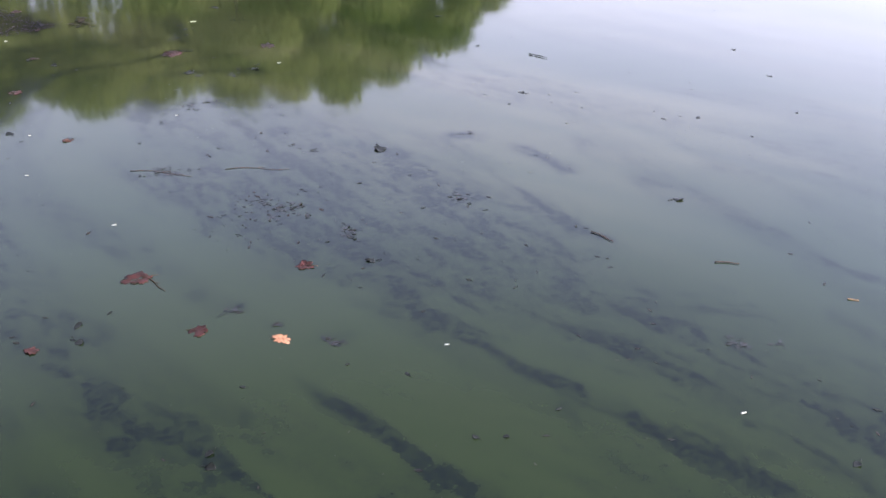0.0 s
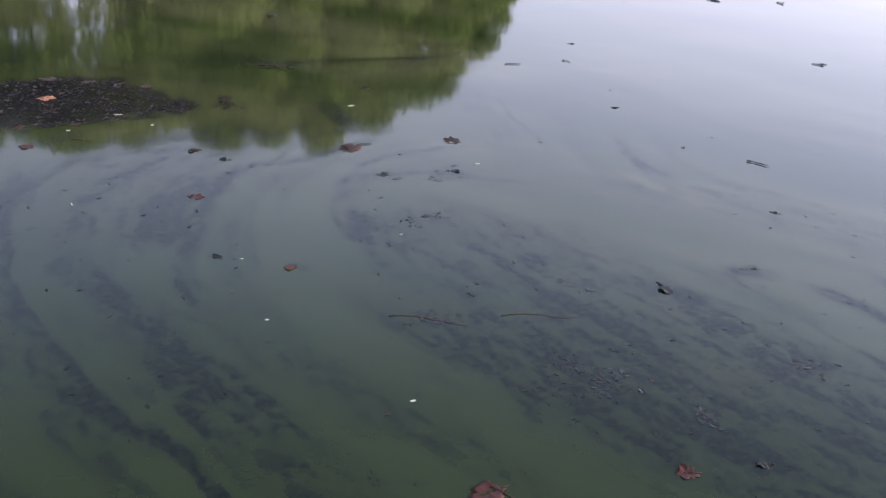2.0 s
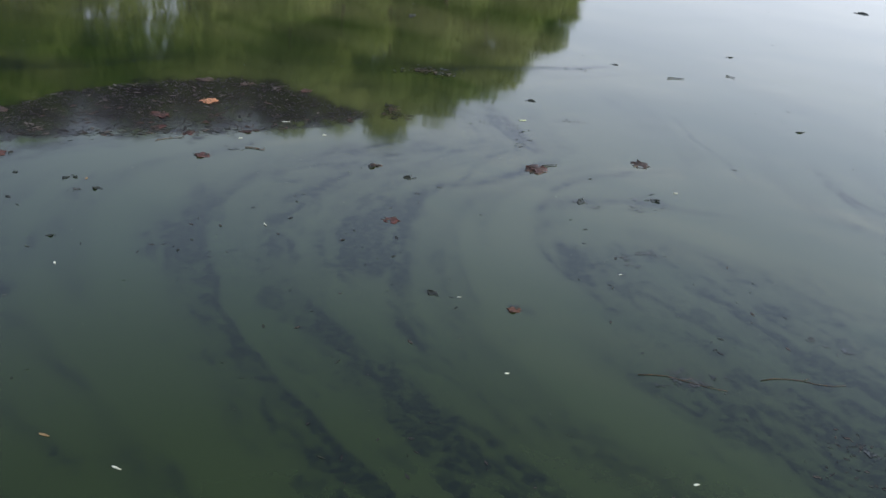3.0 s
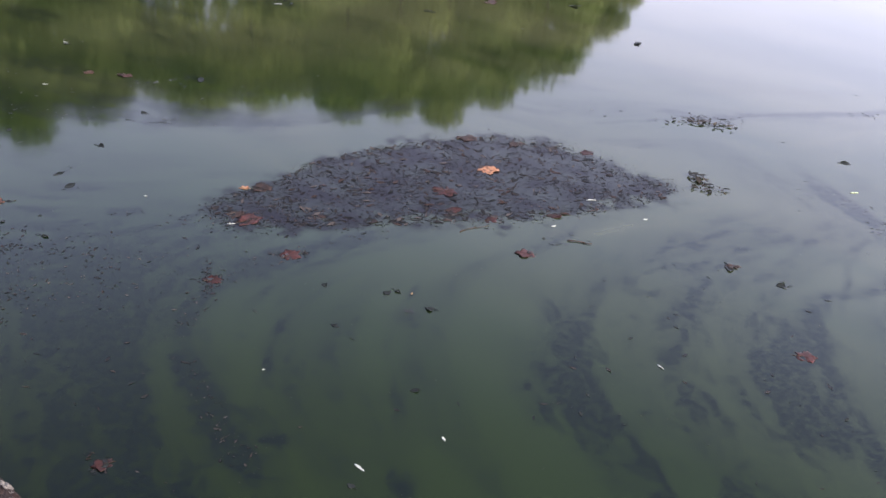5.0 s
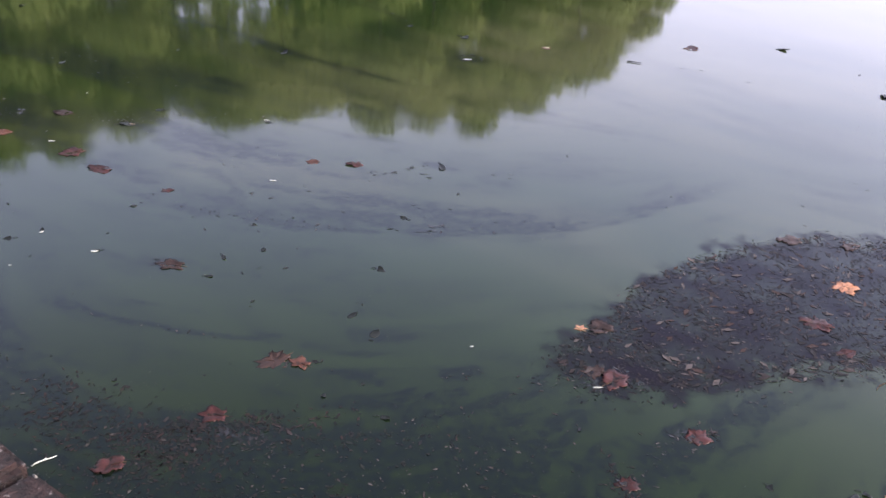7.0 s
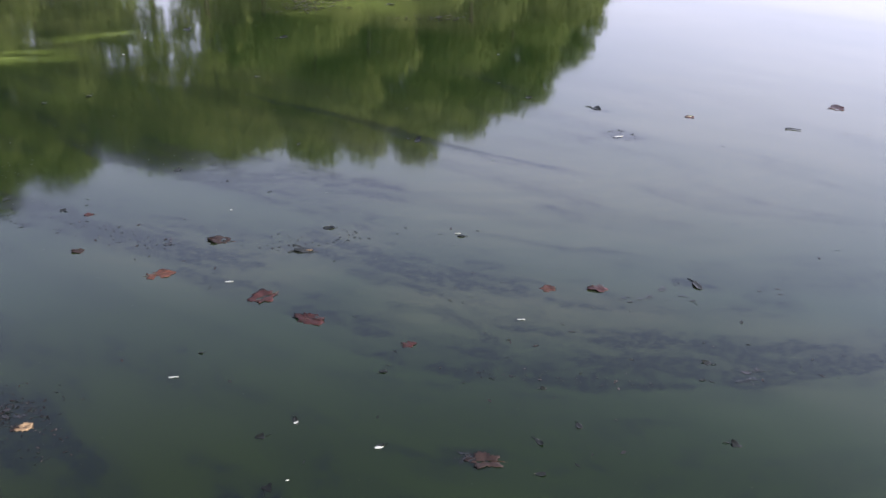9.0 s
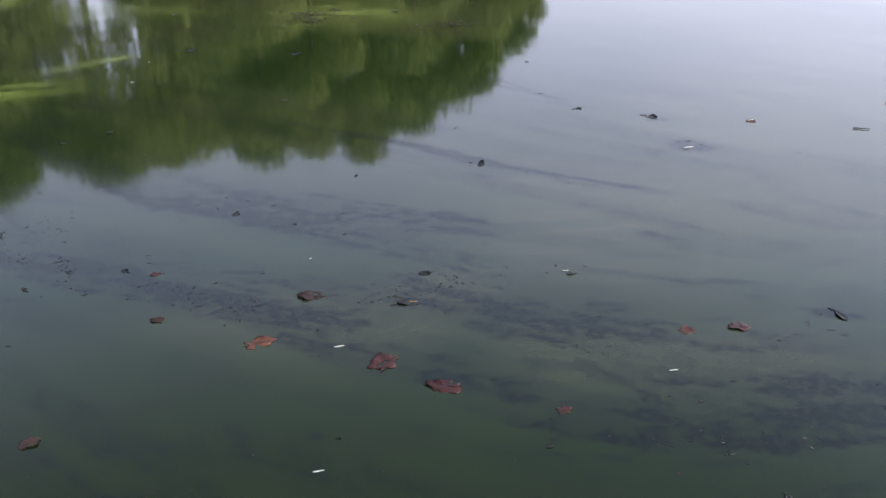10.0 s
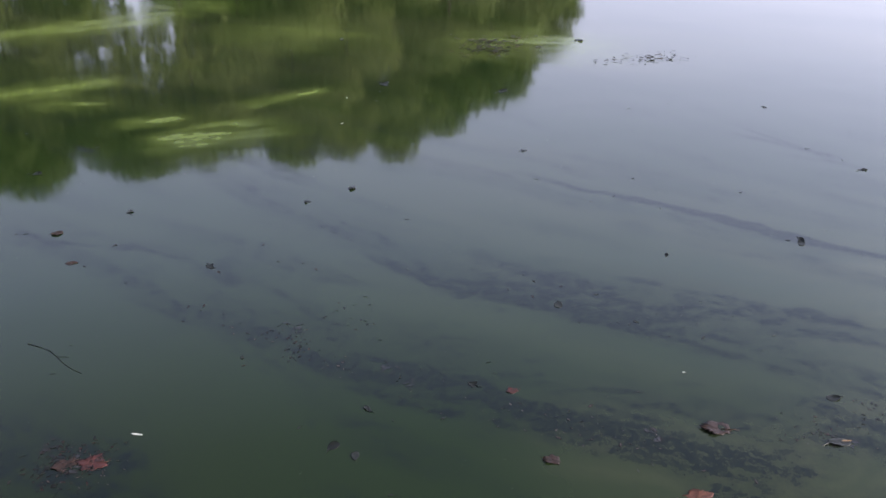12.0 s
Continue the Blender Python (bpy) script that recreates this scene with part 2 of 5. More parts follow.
def lattice_noise(x, y, cell, seed):
    """Smooth value noise, 0 to 1, on arrays of places."""
    table = np.random.RandomState(seed).rand(256, 256)
    u, v = x / cell, y / cell
    i, j = np.floor(u).astype(int), np.floor(v).astype(int)
    fu, fv = u - i, v - j
    fu, fv = fu * fu * (3 - 2 * fu), fv * fv * (3 - 2 * fv)
    a, b = table[i % 256, j % 256], table[(i + 1) % 256, j % 256]
    c, d = table[i % 256, (j + 1) % 256], table[(i + 1) % 256, (j + 1) % 256]
    return (a * (1 - fu) + b * fu) * (1 - fv) + (c * (1 - fu) + d * fu) * fv


# ---- the water: one sheet to the horizon, laid along the bank, finest beside it ----
AHEAD, ACROSS, FROM = np.array([-0.69, 0.7238]), np.array([0.7238, 0.69]), np.array([-1.36, -1.23])
far = np.array([0.1, 0.3, 0.8, 2, 5, 12, 30, 80, 200, 500, 1200])
ss = np.concatenate([-0.6 - far[::-1], np.arange(-0.6, 14.4, 0.014), np.arange(14.4, 19.0, 0.04), 19.0 + far])
ns = np.concatenate([0.7 - far[::-1], np.arange(0.7, 5.6, 0.014), np.arange(5.6, 11.5, 0.028), 11.5 + far])
GS, GN = np.meshgrid(ss, ns)
FILM_AND_SHADE, SOLID, ALGAE_AND_REFLECTION, DUST_AND_SHEEN = (np.zeros_like(GS) for _ in range(4))
WS = GS + 0.06 * (lattice_noise(GS, GN, 0.33, 1) - 0.5) + 0.03 * (lattice_noise(GS, GN, 0.09, 2) - 0.5)
WN = GN + 0.06 * (lattice_noise(GS, GN, 0.33, 3) - 0.5) + 0.03 * (lattice_noise(GS, GN, 0.09, 4) - 0.5)


def along_bank(points):
    d = np.array(points, float) - FROM
    return np.stack([d @ AHEAD, d @ ACROSS], -1)


def rounded(points):
    """A smooth curve through the points."""
    p = np.array(points, float)
    if len(p) < 3:
        return p
    e = np.concatenate([[2 * p[0] - p[1]], p, [2 * p[-1] - p[-2]]])
    u = np.linspace(0, 1, 5)[:-1, None]
    out = [0.5 * (2 * b + (c - a) * u + (2 * a - 5 * b + 4 * c - d) * u**2 + (3 * b - a - 3 * c + d) * u**3) for a, b, c, d in zip(e, e[1:], e[2:], e[3:])]
    return np.concatenate(out + [p[-1:]])


def away(points, pad):
    """The window of the sheet near a line of points; each vertex's distance from the line, to which side, and how far along it."""
    p = along_bank(rounded(points))
    i0, i1 = np.searchsorted(ns, (p[:, 1].min() - pad, p[:, 1].max() + pad))
    j0, j1 = np.searchsorted(ss, (p[:, 0].min() - pad, p[:, 0].max() + pad))
    win = (slice(i0, i1), slice(j0, j1))
    x, y = WS[win], WN[win]
    d, side, run, gone = np.full(x.shape, 1e9), np.zeros(x.shape), np.zeros(x.shape), 0.0
    for (ax, ay), (bx, by) in zip(p[:-1], p[1:]):
        length = math.hypot(bx - ax, by - ay) + 1e-9
        k = np.clip(((x - ax) * (bx - ax) + (y - ay) * (by - ay)) / length**2, 0, 1)
        e = np.hypot(x - ax - k * (bx - ax), y - ay - k * (by - ay))
        near = e < d
        side = np.where(near, ((x - ax) * (by - ay) - (y - ay) * (bx - ax)) / length, side)
        run = np.where(near, gone + k * length, run)
        d = np.minimum(d, e)
        gone += length
    return win, d, side, run, gone


CURRENT = []


def band(points, left, right, strength):
    """A dark band along a line, scum and some painted shade, fading over its own width to either side."""
    win, d, side, run, length = away(points, 2.2 * max(left, right) + 0.05)
    width = np.where(side > 0, left, right)
    taper = np.clip(0.35 + np.minimum(run, length - run) / (0.2 * length + 0.01), 0, 1) if length > 3.5 * (left + right) else 1.0
    add = np.clip(1.12 * strength * taper * np.exp(-((d / width) ** 2.6)), 0, 0.98)
    FILM_AND_SHADE[win] = 1 - (1 - FILM_AND_SHADE[win]) * (1 - add)
    if strength >= 1.0:
        SOLID[win] = np.maximum(SOLID[win], add)
    CURRENT.append(along_bank(rounded(points)))


def dab(points, width, strength):
    """A short dark blot: scum, and shading painted under litter."""
    win, d, side, run, length = away(points, width * 2.2 + 0.03)
    FILM_AND_SHADE[win] = 1 - (1 - FILM_AND_SHADE[win]) * (1 - np.clip(strength * np.exp(-((d / width) ** 2)), 0, 0.95))


def algae_mat_or_reflection(points, width, strength):
    win, d, side, run, length = away(points, width * 2.6 + 0.1)
    CURRENT.append(along_bank(rounded(points)))
    ragged = lattice_noise(run, side * 3, 0.22, 14) * (0.45 + 0.9 * lattice_noise(GS[win] * 0.7, GN[win], 0.1, 51))
    d = d + 0.5 * width * (lattice_noise(GS[win], GN[win], 0.18, 52) - 0.5)
    ALGAE_AND_REFLECTION[win] = np.maximum(ALGAE_AND_REFLECTION[win], np.clip(0.62 * strength * np.exp(-((np.maximum(d, 0) / (1.9 * width)) ** 1.6)) * (0.15 + 1.3 * ragged), 0, 0.42))


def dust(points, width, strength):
    """A pale patch of settled dust and pollen; also paints the trees' reflection brighter."""
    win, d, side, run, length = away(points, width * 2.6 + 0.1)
    DUST_AND_SHEEN[win] = np.maximum(DUST_AND_SHEEN[win], strength * np.exp(-((d / width) ** 2)) * (0.6 + 0.5 * lattice_noise(run, side * 3, 0.1, 15)))


# drifting dark bands and wisps on the water
band([(-1.10, 1.12), (-1.02, 1.00), (-0.94, 0.88), (-0.86, 0.76), (-0.77, 0.61), (-0.70, 0.52)], 0.05, 0.04, 1)
band([(-2.07, 1.74), (-1.90, 1.53), (-1.77, 1.37), (-1.65, 1.23)], 0.03, 0.035, 0.95)
band([(-1.65, 1.23), (-1.52, 1.06), (-1.40, 0.89), (-1.30, 0.76)], 0.02, 0.16, 0.55)
band([(-2.06, 1.65), (-1.82, 1.30), (-1.58, 0.97)], 0.25, 0.1, 0.4)
band([(-1.65, 2.99), (-1.41, 2.63), (-1.22, 2.18), (-1.03, 1.92), (-0.90, 1.78)], 0.14, 0.05, 0.45)
band([(-0.90, 1.78), (-0.69, 1.65), (-0.57, 1.37)], 0.04, 0.05, 0.6)
band([(-0.57, 1.37), (-0.44, 1.18), (-0.35, 1.00), (-0.22, 0.85)], 0.03, 0.04, 0.85)
band([(-0.22, 0.85), (-0.10, 0.63), (0.04, 0.48), (0.14, 0.30)], 0.035, 0.05, 0.95)
band([(-0.18, 1.27), (-0.05, 1.13), (0.04, 0.97), (0.15, 0.86), (0.24, 0.73)], 0.04, 0.05, 0.85)
band([(-0.01, 2.70), (0.08, 2.31), (0.19, 2.03), (0.27, 1.80)], 0.02, 0.03, 0.5)
band([(-1.58, 2.99), (-1.20, 2.47), (-0.83, 2.01), (-0.57, 1.58)], 0.3, 0.12, 0.34)
band([(-0.38, 1.95), (-0.08, 1.46), (0.25, 1.00), (0.46, 0.52)], 0.3, 0.3, 0.33)
band([(-0.64, 2.77), (-0.24, 2.42), (0.09, 1.99)], 0.2, 0.2, 0.3)
band([(0.57, 3.03), (0.81, 2.23), (1.06, 1.50)], 0.15, 0.15, 0.3)
band([(1.02, 1.56), (1.08, 1.35), (1.17, 1.24)], 0.06, 0.03, 0.5)
band([(0.83, 1.08), (0.85, 0.92), (0.87, 0.86)], 0.05, 0.05, 0.55)
band([(0.41, 0.51), (0.45, 0.42), (0.48, 0.37)], 0.06, 0.05, 0.5)
band([(-2.74, 2.67), (-2.58, 2.46), (-2.44, 2.24), (-2.31, 2.02), (-2.18, 1.80), (-2.13, 1.70)], 0.03, 0.025, 0.95)
band([(-2.72, 3.19), (-2.56, 2.80), (-2.40, 2.42), (-2.27, 2.11), (-2.13, 1.82)], 0.16, 0.02, 0.5)
band([(-2.71, 3.10), (-2.56, 2.80), (-2.48, 2.62)], 0.05, 0.03, 0.7)
band([(-1.56, 3.82), (-1.48, 3.12), (-1.37, 2.65), (-1.20, 2.27), (-1.03, 1.91)], 0.14, 0.12, 0.4)
band([(-1.31, 2.54), (-1.19, 2.23), (-1.07, 2.06), (-0.98, 1.90), (-0.87, 1.79)], 0.03, 0.035, 0.8)
band([(-1.17, 2.83), (-1.03, 2.43), (-0.77, 2.12), (-0.67, 1.81)], 0.16, 0.14, 0.5)
band([(-0.87, 1.79), (-0.73, 1.68), (-0.65, 1.49), (-0.52, 1.34), (-0.47, 1.23)], 0.05, 0.04, 0.55)
band([(-0.64, 2.79), (-0.41, 2.26), (-0.33, 1.69), (-0.34, 1.40)], 0.2, 0.2, 0.35)
band([(0.23, 2.91), (0.33, 2.71), (0.39, 2.52)], 0.04, 0.03, 0.5)
band([(0.15, 2.20), (0.17, 2.02), (0.22, 1.89)], 0.04, 0.03, 0.6)
band([(-1.59, 3.76), (-1.48, 3.80), (-1.36, 3.85)], 0.08, 0.08, 0.5)
band([(0.27, 4.74), (0.15, 4.39), (0.28, 4.21)], 0.03, 0.03, 0.4)
band([(-0.22, 5.77), (-0.24, 5.10), (-0.29, 4.55)], 0.02, 0.02, 0.4)
band([(-1.61, 5.13), (-2.13, 5.05), (-2.55, 4.95), (-2.87, 4.71), (-3.06, 4.41), (-3.13, 4.08), (-3.09, 3.66), (-3.03, 3.42), (-2.94, 3.20)], 0.012, 0.17, 0.5)
band([(-3.12, 3.98), (-3.09, 3.66), (-3.03, 3.42), (-2.94, 3.20), (-2.83, 2.95), (-2.72, 2.70), (-2.62, 2.54), (-2.58, 2.49)], 0.022, 0.05, 0.85)
band([(-2.94, 3.20), (-2.83, 2.95), (-2.72, 2.70), (-2.62, 2.54), (-2.58, 2.49)], 0.01, 0.2, 0.42)
band([(-2.39, 4.90), (-2.67, 4.55), (-2.78, 4.12), (-2.77, 3.72), (-2.74, 3.35), (-2.61, 3.00), (-2.48, 2.75), (-2.38, 2.51)], 0.03, 0.03, 0.5)
band([(-2.20, 4.68), (-2.45, 4.45), (-2.62, 4.05), (-2.65, 3.71), (-2.61, 3.34), (-2.52, 3.09), (-2.46, 2.84), (-2.38, 2.66)], 0.015, 0.09, 0.45)
band([(-2.63, 3.42), (-2.58, 3.23), (-2.51, 3.07)], 0.02, 0.08, 0.6)
band([(-2.44, 4.18), (-2.46, 4.02), (-2.47, 3.88)], 0.15, 0.15, 1)
band([(-2.31, 4.20), (-2.32, 3.98), (-2.36, 3.79)], 0.06, 0.06, 0.9)
band([(-2.36, 3.79), (-2.37, 3.56), (-2.37, 3.36), (-2.34, 3.21)], 0.04, 0.04, 0.8)
band([(-2.01, 4.64), (-2.16, 4.44), (-2.27, 4.26)], 0.03, 0.03, 0.6)
band([(-1.39, 5.54), (-1.37, 5.17), (-1.28, 5.04)], 0.03, 0.02, 0.6)
band([(0.29, 4.90), (0.17, 4.50), (0.17, 4.25), (0.27, 4.21)], 0.04, 0.03, 0.5)
band([(-0.60, 4.83), (-0.96, 4.76), (-1.33, 4.62), (-1.54, 4.35), (-1.64, 4.00), (-1.62, 3.74)], 0.02, 0.03, 0.45)
band([(-1.52, 3.94), (-1.53, 3.78), (-1.54, 3.68)], 0.06, 0.06, 0.7)
band([(-3.70, 3.09), (-3.58, 2.91), (-3.46, 2.70)], 0.03, 0.03, 0.45)
band([(-2.09, 5.23), (-2.52, 4.99), (-2.80, 4.77), (-3.03, 4.50), (-3.11, 4.29), (-3.12, 4.11), (-3.11, 3.91)], 0.012, 0.1, 0.45)
band([(-2.99, 4.57), (-3.06, 4.43), (-3.11, 4.26), (-3.12, 4.11), (-3.11, 3.91)], 0.02, 0.035, 0.95)
band([(-3.11, 3.91), (-3.08, 3.76), (-3.06, 3.63)], 0.02, 0.05, 0.7)
band([(-2.20, 5.01), (-2.51, 4.69), (-2.72, 4.42), (-2.81, 4.21), (-2.82, 4.02), (-2.83, 3.83), (-2.82, 3.64)], 0.015, 0.07, 0.5)
band([(-2.26, 4.34), (-2.39, 4.17), (-2.44, 3.99), (-2.43, 3.90)], 0.13, 0.15, 1.05)
band([(-2.23, 4.26), (-2.32, 4.04), (-2.37, 3.87)], 0.05, 0.05, 0.9)
band([(-2.38, 3.88), (-2.35, 3.80), (-2.35, 3.68)], 0.04, 0.05, 1)
band([(-2.10, 4.60), (-2.22, 4.41), (-2.34, 4.24)], 0.025, 0.03, 0.7)
band([(-1.40, 5.11), (-1.59, 5.04), (-1.82, 4.76), (-2.02, 4.51)], 0.015, 0.025, 0.55)
band([(-1.42, 5.76), (-1.41, 5.56), (-1.38, 5.37), (-1.33, 5.22)], 0.03, 0.03, 0.8)
band([(-1.75, 6.75), (-1.62, 6.64), (-1.45, 6.62)], 0.06, 0.06, 0.55)
band([(-1.32, 6.73), (-0.98, 6.72), (-0.61, 6.70)], 0.03, 0.03, 0.4)
band([(-4.00, 5.12), (-4.20, 5.05), (-4.34, 4.91), (-4.43, 4.72), (-4.45, 4.53)], 0.09, 0.06, 1)
band([(-4.45, 4.53), (-4.40, 4.33), (-4.34, 4.15), (-4.29, 3.97), (-4.24, 3.82), (-4.21, 3.75)], 0.09, 0.05, 1)
band([(-3.37, 5.35), (-3.62, 5.29), (-3.86, 5.23), (-4.05, 5.14)], 0.02, 0.05, 0.45)
band([(-4.46, 5.07), (-4.56, 4.75), (-4.59, 4.47), (-4.54, 4.17), (-4.46, 3.91), (-4.40, 3.77)], 0.08, 0.4, 0.4)
band([(-4.85, 5.00), (-4.84, 4.62), (-4.78, 4.25), (-4.65, 3.93), (-4.57, 3.79)], 0.3, 0.5, 0.55)
band([(-3.80, 4.99), (-4.03, 4.72), (-4.15, 4.37), (-4.18, 4.08), (-4.13, 3.81)], 0.02, 0.02, 0.4)
band([(-3.53, 4.94), (-3.71, 4.62), (-3.79, 4.28), (-3.80, 3.95)], 0.015, 0.015, 0.3)
band([(-3.31, 4.22), (-3.31, 4.09), (-3.32, 3.97)], 0.012, 0.012, 0.9)
band([(-3.80, 3.78), (-3.78, 3.73), (-3.77, 3.71)], 0.02, 0.02, 1)
band([(-4.19, 3.96), (-4.16, 3.96), (-4.14, 3.96)], 0.03, 0.03, 1)
band([(-5.20, 5.38), (-4.94, 5.35), (-4.64, 5.36), (-4.42, 5.40)], 0.03, 0.02, 0.5)
band([(-5.29, 5.76), (-4.93, 5.70), (-4.49, 5.57)], 0.1, 0.05, 0.42)
band([(-5.85, 6.85), (-5.39, 6.70), (-5.01, 6.59), (-4.71, 6.53), (-4.33, 6.49), (-4.09, 6.51), (-3.92, 6.64)], 0.2, 0.012, 0.55)
band([(-5.01, 6.59), (-4.71, 6.52), (-4.33, 6.49), (-4.06, 6.51)], 0.02, 0.01, 0.6)
band([(-5.90, 5.46), (-5.71, 5.37), (-5.56, 5.28), (-5.41, 5.23)], 0.012, 0.08, 0.95)
band([(-5.41, 5.23), (-5.20, 5.23), (-5.03, 5.27), (-4.80, 5.34), (-4.56, 5.40), (-4.43, 5.51)], 0.012, 0.05, 0.8)
# scum belts by the bank, with the bank's shade painted into their darkness
band([(-5.85, 5.22), (-5.69, 5.18), (-5.50, 5.14), (-5.28, 5.06)], 0.2, 0.35, 0.85)
band([(-5.28, 5.12), (-5.03, 5.12), (-4.74, 5.19), (-4.49, 5.30)], 0.12, 0.3, 0.55)
band([(-5.71, 4.90), (-5.47, 4.87), (-5.19, 4.87)], 0.35, 0.3, 0.75)
band([(-5.19, 4.92), (-4.91, 4.92), (-4.62, 4.95)], 0.25, 0.25, 0.5)
band([(-3.65, 5.26), (-3.95, 5.18), (-4.14, 5.11), (-4.28, 5.01), (-4.38, 4.90)], 0.06, 0.05, 0.9)
band([(-4.38, 4.90), (-4.44, 4.75), (-4.46, 4.59)], 0.05, 0.05, 0.9)
band([(-3.38, 5.28), (-3.64, 5.16), (-3.94, 5.03), (-4.13, 4.85), (-4.23, 4.61)], 0.03, 0.03, 0.45)
band([(-5.85, 5.92), (-5.74, 5.88), (-5.65, 5.83)], 0.012, 0.012, 0.8)
band([(-4.79, 5.51), (-4.74, 5.51), (-4.68, 5.52)], 0.02, 0.02, 0.9)
band([(-5.52, 6.07), (-5.39, 5.80), (-5.18, 5.67), (-4.85, 5.73), (-4.50, 5.79)], 0.05, 0.04, 0.4)
band([(-5.14, 5.56), (-4.87, 5.43), (-4.63, 5.45)], 0.03, 0.03, 0.4)
band([(-6.11, 6.10), (-5.94, 5.98), (-5.78, 5.89), (-5.55, 5.80), (-5.34, 5.74)], 0.012, 0.012, 0.8)
band([(-5.89, 6.09), (-5.71, 6.01), (-5.57, 5.94)], 0.01, 0.01, 0.6)
band([(-6.29, 5.80), (-6.16, 5.68), (-6.01, 5.55), (-5.86, 5.46), (-5.74, 5.39)], 0.02, 0.07, 0.9)
band([(-5.74, 5.39), (-5.54, 5.35), (-5.36, 5.28), (-5.17, 5.25), (-5.03, 5.27), (-4.82, 5.30), (-4.68, 5.34), (-4.49, 5.42)], 0.012, 0.05, 0.85)
band([(-6.25, 5.63), (-6.04, 5.47), (-5.82, 5.34), (-5.59, 5.27)], 0.06, 0.3, 0.8)
band([(-5.59, 5.27), (-5.27, 5.20), (-4.97, 5.20)], 0.05, 0.2, 0.6)
# dark strip painted in for the bank's shadow and reflection
band([(-6.48, 6.41), (-6.41, 6.24), (-6.29, 5.94), (-6.16, 5.73), (-6.08, 5.67)], 0.05, 0.08, 0.8)
band([(-6.29, 10.57), (-5.75, 9.92), (-5.35, 9.42), (-4.89, 8.97), (-4.50, 8.56)], 0.03, 0.03, 1)
band([(-4.58, 10.38), (-4.19, 9.98)], 0.03, 0.03, 0.6)
band([(-5.69, 8.72), (-5.53, 8.58)], 0.015, 0.015, 0.6)
band([(-6.10, 7.10), (-5.69, 6.79), (-5.31, 6.62), (-4.98, 6.56), (-4.51, 6.50)], 0.2, 0.015, 0.5)
band([(-4.51, 6.50), (-4.05, 6.50), (-3.67, 6.61), (-3.20, 6.84)], 0.2, 0.01, 0.6)
band([(-5.16, 5.67), (-4.90, 5.64)], 0.03, 0.03, 0.6)
band([(-4.81, 5.51), (-4.69, 5.52)], 0.03, 0.03, 0.8)
band([(-5.97, 10.21), (-5.65, 9.84), (-5.35, 9.48), (-5.13, 9.24)], 0.02, 0.02, 1)
band([(-6.21, 10.53), (-5.97, 10.21)], 0.02, 0.02, 0.7)
band([(-5.13, 9.24), (-4.81, 8.89), (-4.53, 8.63)], 0.02, 0.02, 0.75)
band([(-4.59, 10.93), (-4.45, 10.50), (-4.26, 10.17)], 0.02, 0.02, 0.6)
band([(-6.70, 7.80), (-6.39, 7.58), (-6.08, 7.26), (-5.88, 7.05), (-5.71, 6.86), (-5.53, 6.74)], 0.15, 0.012, 0.5)
band([(-5.53, 6.74), (-5.35, 6.66), (-5.06, 6.58), (-4.74, 6.55), (-4.41, 6.51), (-4.15, 6.49)], 0.12, 0.012, 0.65)
band([(-4.88, 6.71), (-4.73, 6.56), (-4.52, 6.53)], 0.04, 0.01, 0.8)
band([(-5.75, 7.65), (-5.42, 7.47), (-5.12, 7.25), (-4.69, 7.07), (-4.26, 6.92)], 0.1, 0.1, 0.45)
band([(-5.62, 7.17), (-5.25, 6.92), (-4.86, 6.75), (-4.35, 6.59)], 0.12, 0.1, 0.45)
band([(-5.43, 8.09), (-5.04, 7.79), (-4.70, 7.59)], 0.03, 0.03, 0.5)
band([(-4.84, 7.24), (-4.75, 7.14), (-4.67, 7.05)], 0.03, 0.03, 0.5)
band([(-4.58, 7.28), (-4.48, 7.21)], 0.03, 0.03, 0.7)
band([(-4.34, 7.08), (-4.25, 7.01)], 0.04, 0.04, 0.8)
band([(-4.84, 8.18), (-4.74, 8.05)], 0.02, 0.02, 0.5)
band([(-5.70, 8.73), (-5.54, 8.63)], 0.02, 0.02, 0.5)
band([(-4.14, 7.35), (-3.91, 7.36), (-3.54, 7.25)], 0.03, 0.03, 0.35)
band([(-7.25, 6.97), (-7.07, 6.74), (-6.90, 6.51)], 0.08, 0.08, 0.6)
band([(-7.13, 6.82), (-6.87, 6.53), (-6.77, 6.40)], 0.05, 0.05, 0.5)
band([(-7.26, 7.00), (-7.17, 6.89), (-7.12, 6.72)], 0.1, 0.1, 1)
band([(-6.14, 10.44), (-5.95, 10.17), (-5.75, 9.91)], 0.02, 0.02, 0.7)
band([(-5.75, 9.91), (-5.54, 9.69), (-5.35, 9.47), (-5.16, 9.27), (-4.97, 9.02)], 0.022, 0.022, 0.9)
band([(-8.01, 14.35), (-7.58, 13.81), (-7.15, 13.25)], 0.012, 0.012, 0.5)
band([(-7.94, 10.90), (-7.70, 10.41), (-7.43, 9.96), (-7.24, 9.60), (-7.06, 9.31)], 0.22, 0.03, 0.5)
band([(-7.24, 9.62), (-7.06, 9.31), (-6.89, 9.19), (-6.65, 9.03)], 0.12, 0.03, 0.75)
band([(-6.65, 9.03), (-6.37, 8.79), (-6.11, 8.57)], 0.1, 0.05, 0.5)
band([(-8.97, 10.56), (-8.74, 10.26), (-8.49, 9.94), (-8.30, 9.67), (-8.13, 9.42)], 0.05, 0.08, 0.5)
band([(-8.78, 10.40), (-8.56, 10.23), (-8.36, 10.13), (-8.16, 9.99)], 0.02, 0.02, 0.65)
band([(-8.12, 9.44), (-7.95, 9.18), (-7.78, 8.98), (-7.61, 8.74)], 0.14, 0.03, 0.68)
